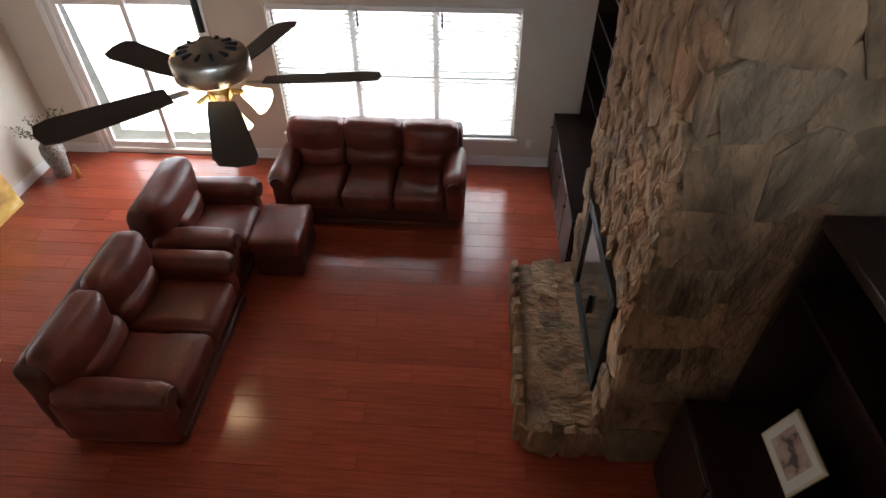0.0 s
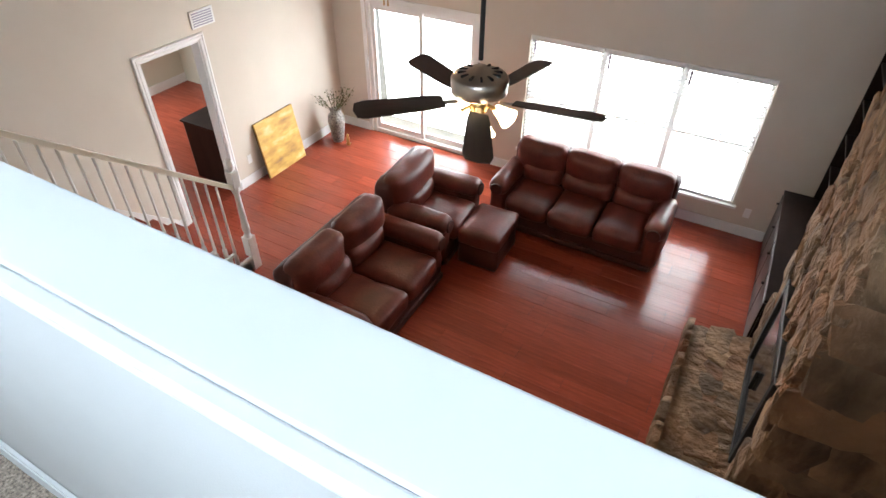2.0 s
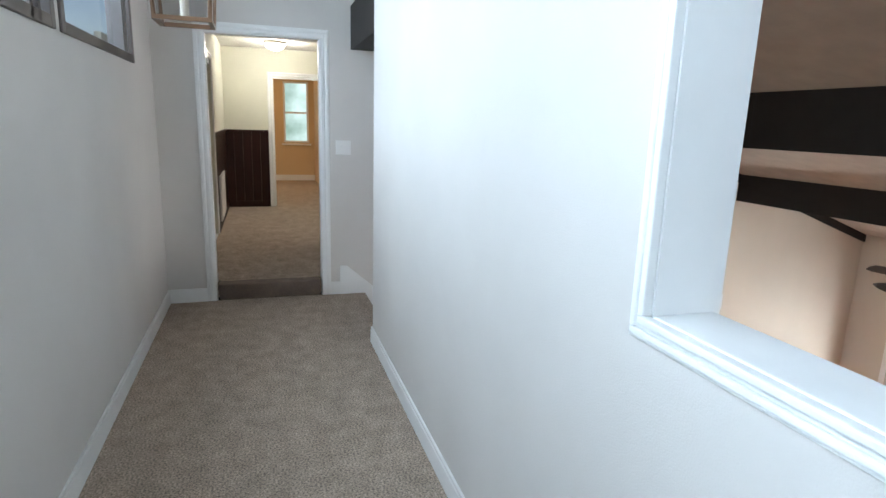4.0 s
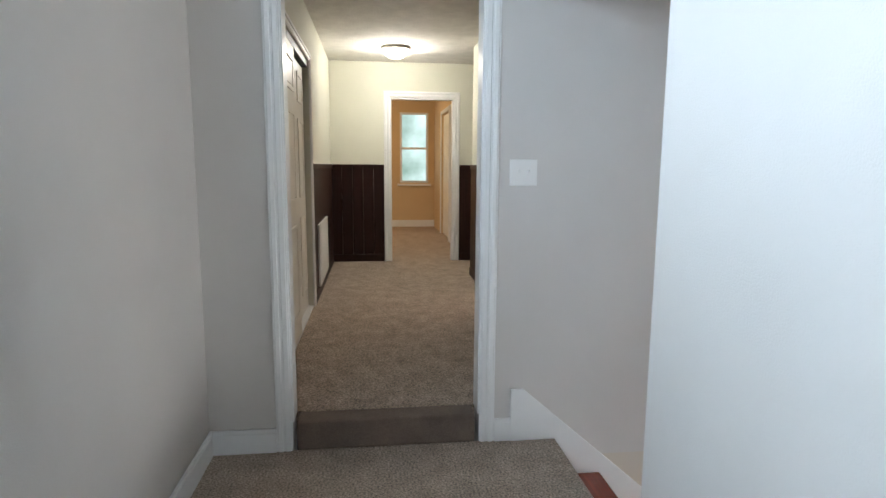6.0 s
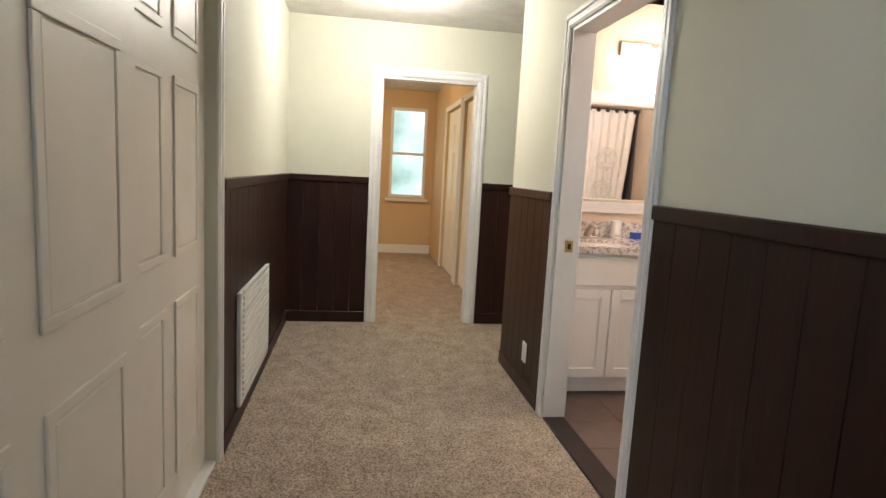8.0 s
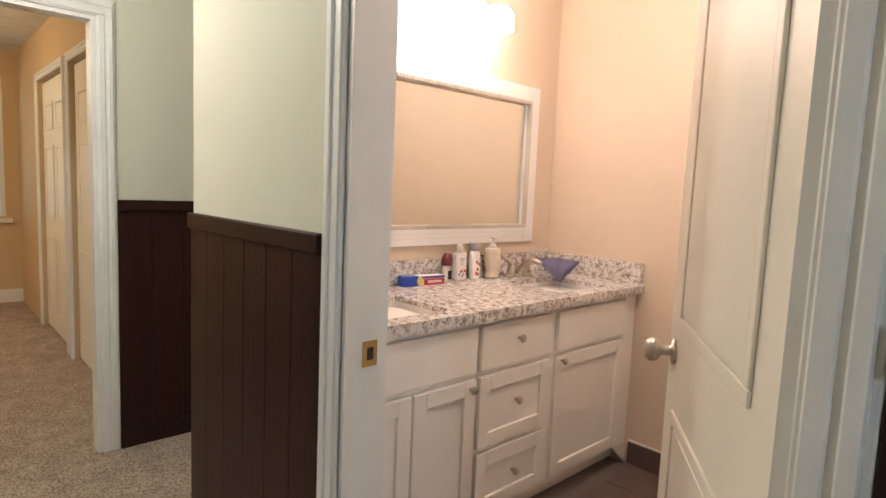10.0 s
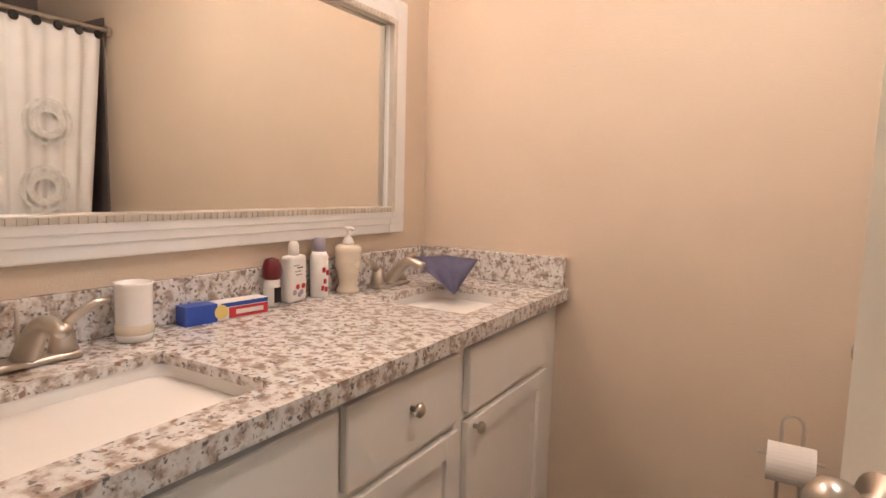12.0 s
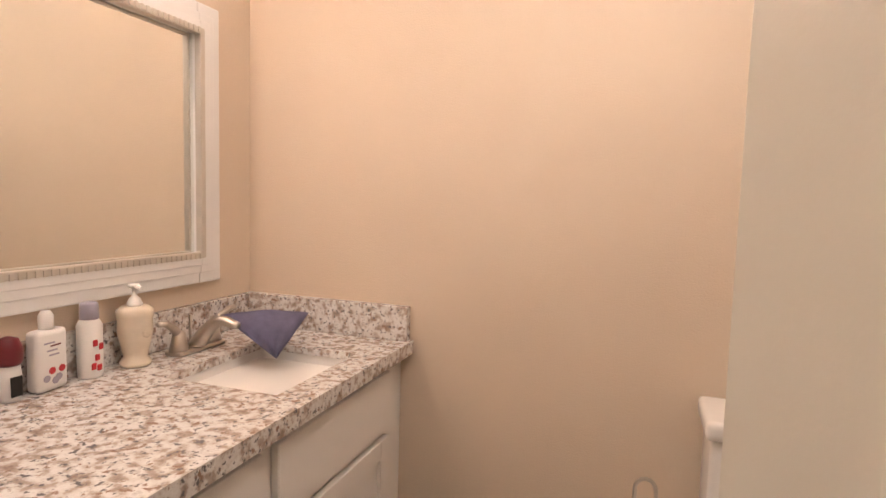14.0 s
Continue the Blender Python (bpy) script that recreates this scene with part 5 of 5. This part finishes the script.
part("blue_end", B(-0.0225, 0.0232, -0.106, -0.03, -0.0003, 0.0428), BLUE, tb)
part("red_band", B(0.022, 0.0229, 0.0, 0.1055, 0.003, 0.029), RED, tb)
part("yellow_swirl", cyl(bmesh.new(), (0.0232, -0.02, 0.021), (0.0238, -0.02, 0.021), 0.017, seg=20), YELLOW, tb)
part("letter_bar", B(0.0229, 0.0234, 0.018, 0.092, 0.011, 0.022), PAPER, tb)
part("blue_strip", B(0.022, 0.0229, -0.02, 0.1055, 0.031, 0.0405), BLUE, tb)
e = thing("roll_on_deodorant", "white roll-on bottle with a maroon cap", "deodorant", pose(-8.07, 1.487, CT1 + 0.001))
part("bottle", lathe(bmesh.new(), [(0.017, 0), (0.021, 0.01), (0.022, 0.05), (0.019, 0.072)], 20), WHITEPL, e, smooth=True)
part("label_band", B(0.0205, 0.0225, -0.011, 0.011, 0.012, 0.052), BLACK, e)
part("cap", lathe(bmesh.new(), [(0.021, 0.073), (0.025, 0.08), (0.025, 0.105), (0.018, 0.125), (0.004, 0.13)], 20), MAROON, e, smooth=True)
e = thing("lotion_bottle", "white flat bottle with a red floral print", "bottle", pose(-8.07, 1.565, CT1 + 0.001, 0, 0, 8))
e.scale = (1.0, 1.05, 0.96)
part("bottle", B(-0.018, 0.018, -0.035, 0.035, 0, 0.135, bevel=0.012, seg=3), WHITEPL, e, smooth=True)
part("cap", lathe(bmesh.new(), [(0.014, 0.135), (0.014, 0.165), (0.008, 0.175)], 16), WHITEPL, e, smooth=True)
for k, (yy, zz, mm) in enumerate(((-0.01, 0.105, LILAC), (0.004, 0.098, MAROON), (-0.004, 0.088, LILAC), (0.0, 0.078, LILAC))):
    part("text_bar", B(0.018, 0.0186, yy - 0.012, yy + 0.012, zz, zz + 0.0035), mm, e)
for k, (yy, zz) in enumerate(((-0.018, 0.03), (-0.005, 0.045), (0.01, 0.028), (0.018, 0.045), (0.002, 0.022))):
    part("flower", cyl(bmesh.new(), (0.018, yy, zz), (0.0188, yy, zz), 0.008, seg=9), RED if k % 2 else LILAC, e)
e = thing("spray_can", "white aerosol can with red print and grey cap", "spray can", pose(-8.068, 1.663, CT1 + 0.001))
e.scale = (1.05, 1.05, 0.95)
part("can", lathe(bmesh.new(), [(0.023, 0), (0.025, 0.006), (0.025, 0.125), (0.018, 0.14)], 22), WHITEPL, e, smooth=True)
part("cap", lathe(bmesh.new(), [(0.019, 0.14), (0.018, 0.175), (0.014, 0.18)], 20), LILAC, e, smooth=True)
for k, (a, z) in enumerate(((-0.5, 0.03), (-0.1, 0.05), (0.3, 0.075), (-0.3, 0.085), (0.1, 0.025))):
    part("print_spot", B(0.0225, 0.0262, 0.022 * a - 0.006, 0.022 * a + 0.006, z - 0.008, z + 0.008, bevel=0.002, seg=1), RED, e)
e = thing("soap_dispenser", "cream ceramic pump dispenser with shell relief", "soap dispenser", pose(-8.052, 1.772, CT1 + 0.001))
e.scale = (1.0, 1.0, 0.94)
part("jar", lathe(bmesh.new(), [(0.034, 0), (0.036, 0.01), (0.026, 0.025), (0.030, 0.04), (0.040, 0.09), (0.039, 0.12), (0.041, 0.13), (0.041, 0.145), (0.030, 0.155)], 26), CREAMCER, e, smooth=True)
part("relief", lathe(bmesh.new(), [(0.004, 0), (0.016, 0.0005), (0.012, 0.004), (0.003, 0.006)], 7), CREAMCER, e).matrix_basis = pose(0.036, 0, 0.09, 0, 90, 0)
p = part("pump", lathe(bmesh.new(), [(0.016, 0.155), (0.018, 0.16), (0.012, 0.175), (0.006, 0.18), (0.006, 0.20), (0.014, 0.204), (0.012, 0.212)], 18), WHITEPL, e, smooth=True)
part("nozzle", cyl(bmesh.new(), (0, 0, 0.207), (0.035, -0.012, 0.204), 0.006, 0.005, 10), WHITEPL, p)
e = thing("wash_cloth", "folded lavender wash cloth draped over the faucet", "cloth")
bm = bmesh.new()
N = 14
grid = []
for i in range(N + 1):
    row = []
    for j in range(N + 1):
        u, v = i / N, j / N
        top = Vector((-7.985, 1.99, CT1 + 0.088)).lerp(Vector((-7.80, 2.14, CT1 + 0.085)), v) + Vector((0, 0, 0.012 * math.sin(v * 3.14)))
        q = top.lerp(Vector((-7.80, 1.985, CT1 - 0.01)), u ** 1.15)
        x, y, z = q + Vector((0.6, -0.8, 0.3)) * (0.010 + 0.022 * math.sin(u * 3.0) + 0.009 * math.sin(v * 15 + u * 5))
        row.append(bm.verts.new((x, y, z)))
    grid.append(row)
for i in range(N):
    for j in range(N):
        bm.faces.new((grid[i][j], grid[i + 1][j], grid[i + 1][j + 1], grid[i][j + 1]))
bmesh.ops.solidify(bm, geom=bm.faces[:], thickness=0.009)
part("cloth", bm, TOWEL, e, smooth=True)

# bathroom door, ajar
d = panel_door("door_1", "cream two-panel bathroom door standing half open", pose(BD1 - 0.012, KY1 + 0.118, C + 0.012, 0, 0, 125), 0.755, 1.98, ((0.16, 0.80), (1.00, 1.84)), 1, DOORW)
for y, s in ((0.0, -1), (0.035, 1)):
    b2 = lathe(bmesh.new(), [(0.032, 0), (0.032, 0.006), (0.013, 0.010), (0.012, 0.03), (0.026, 0.04), (0.029, 0.055), (0.022, 0.068), (0.004, 0.073)], 24)
    b2.transform(Matrix.Translation((0.695, y, 0.93)) @ Matrix.Rotation(math.radians(90 if s < 0 else -90), 4, "X"))
    part("knob", b2, NICKEL, d, "round brushed nickel knob", smooth=True)
e = thing("strike_plate", "small worn brass strike plate on the jamb", "strike plate")
part("plate", B(BD0 + 0.018, BD0 + 0.0205, KY1 + 0.045, KY1 + 0.085, 1.04, 1.10), BRASS, e)
part("bolt_hole", B(BD0 + 0.0203, BD0 + 0.0212, KY1 + 0.056, KY1 + 0.074, 1.055, 1.085), BLACK, e)

# bin, paper stand, toilet, tub and curtain
e = thing("waste_bin", "white plastic waste bin on the tile floor", "bin", pose(-7.03, 2.12, C))
bm = lathe(bmesh.new(), [(0.09, 0), (0.105, 0.26), (0.115, 0.265), (0.115, 0.275), (0.102, 0.275), (0.087, 0.01)], 28)
part("bucket", bm, WHITEPL, e, smooth=True)
e = thing("toilet_paper_stand", "wire stand holding a toilet paper roll", "paper stand", pose(-6.86, 2.17, C))
part("base", lathe(bmesh.new(), [(0.08, 0), (0.08, 0.008), (0.02, 0.012)], 24), NICKEL, e)
for dx in (-0.025, 0.025):
    part("rod", cyl(bmesh.new(), (dx, 0, 0.01), (dx, 0, 0.62), 0.005, seg=8), NICKEL, e)
part("top_loop", tube(bmesh.new(), [(0.025 * math.cos(math.pi * k / 8), 0.0, 0.62 + 0.03 * math.sin(math.pi * k / 8)) for k in range(9)], 0.005, 0.005, 8), NICKEL, e)
part("arm", cyl(bmesh.new(), (-0.075, -0.03, 0.545), (0.075, -0.03, 0.545), 0.005, seg=8), NICKEL, e)
e = thing("toilet_roll", "white toilet paper roll on the stand", "toilet roll", pose(-6.86, 2.14, C + 0.53))
part("roll", cyl(bmesh.new(), (-0.055, 0, 0), (0.055, 0, 0), 0.05, seg=28), PAPER, e, smooth=False)
e = thing("toilet", "white ceramic toilet against the wall", "toilet", pose(-6.52, VY - 0.012, C))
tk = part("tank", B(-0.21, 0.21, -0.19, 0, 0.40, 0.80, bevel=0.03, seg=3), CERAMIC, e, smooth=True)
part("tank_lid", B(-0.225, 0.225, -0.205, 0, 0.80, 0.845, bevel=0.016, seg=3), CERAMIC, e, smooth=True)
part("flush_lever", cyl(bmesh.new(), (-0.15, -0.19, 0.73), (-0.15, -0.215, 0.73), 0.014, seg=14), NICKEL, tk)
part("bowl", lathe(bmesh.new(), [(0.12, 0), (0.11, 0.1), (0.14, 0.25), (0.19, 0.37), (0.19, 0.40)], 28, 0, -0.42, 0), CERAMIC, e, smooth=True)
part("seat", lathe(bmesh.new(), [(0.195, 0.40), (0.2, 0.415), (0.19, 0.435), (0.02, 0.44)], 28, 0, -0.42, 0), CERAMIC, e, smooth=True)
e = thing("bathtub", "white bathtub behind the shower curtain", "bathtub")
part("shell", B(-5.89, -5.21, KY1 + 0.13, VY - 0.014, C - 0.01, C + 0.42, bevel=0.03), CERAMIC, e)
e = thing("shower_curtain", "white shower curtain with grey medallion prints", "curtain")
bm = bmesh.new()
n = 90
cols = []
for i in range(n + 1):
    u = i / n
    x = -6.0 + 0.011 * math.sin(i * 0.42) + 0.008 * math.sin(i * 0.17)
    cols.append([bm.verts.new((x + 0.006 * (1 - t) * math.sin(i * 0.5), 1.69 + (0.40 + 0.15 * t) * u, C + 0.18 + t * 1.82)) for t in (0, 0.33, 0.66, 1)])
for a, b in zip(cols, cols[1:]):
    for k in range(3):
        bm.faces.new((a[k], b[k], b[k + 1], a[k + 1]))
cu = part("fabric", bm, FABRIC, e, smooth=True)
for y, z in ((1.94, 1.64), (1.915, 1.30), (1.91, 0.95)):
    for r0, r1 in ((0.12, 0.105), (0.085, 0.05)):
        bm = bmesh.new()
        ro, ri = [[bm.verts.new((-6.034, y + r * math.cos(2 * math.pi * k / 30), z + r * math.sin(2 * math.pi * k / 30))) for k in range(30)] for r in (r0, r1)]
        for k in range(30):
            bm.faces.new((ro[k], ro[(k + 1) % 30], ri[(k + 1) % 30], ri[k]))
        part("medallion", bm, MEDAL, e)
e = thing("curtain_rod", "nickel shower curtain rod with dark rings", "curtain rod")
part("rod", cyl(bmesh.new(), (-6.0, KY1 + 0.12, 2.17), (-6.0, VY - 0.012, 2.17), 0.013, seg=12), NICKEL, e)
part("flange", cyl(bmesh.new(), (-6.0, VY - 0.03, 2.17), (-6.0, VY - 0.012, 2.17), 0.03, seg=16), NICKEL, e)
for k in range(6):
    part("ring", lathe(bmesh.new(), [(0.02, -0.006), (0.024, 0), (0.02, 0.006)], 14), BLACK, e).matrix_basis = pose(-6.02, 1.715 + k * 0.1, 2.135, 0, 90, 0)

# ---- pieces of the floors ----
fl = bpy.data.objects["floor"]
r3 = random.Random(3)
PW, PL = 0.19, 1.22
pm = mesh("plank", B(-PL / 2 + 0.001, PL / 2 - 0.001, -PW / 2 + 0.0007, PW / 2 - 0.0007, -0.012, 0.0, bevel=0.0012, seg=1), WOOD)
y = 0.23 + PW / 2
while y < YB - 0.02:
    x = XL - r3.uniform(0, 1.0)
    while x < XR:
        x0, x1 = max(x, XL + 0.002), min(x + PL, XR - 0.002)
        if x1 - x0 > 0.05 and not (x1 < -3.42 and y < 2.9):
            o = new("plank", pm)
            o.parent = fl
            o.location = ((x0 + x1) / 2, y, F)
            o.scale = ((x1 - x0) / PL, 1, 1)
        x += PL
    y += PW
fb = bpy.data.objects["floor_bathroom"]
tm = mesh("tile", B(-0.148, 0.148, -0.148, 0.148, -0.012, 0, bevel=0.002, seg=1), TILE)
for i in range(9):
    for j in range(6):
        o = new("tile", tm)
        o.parent = fb
        o.location = (VX + 0.6 + 0.15 + i * 0.30, KY1 + 0.12 + 0.15 + j * 0.302, C)
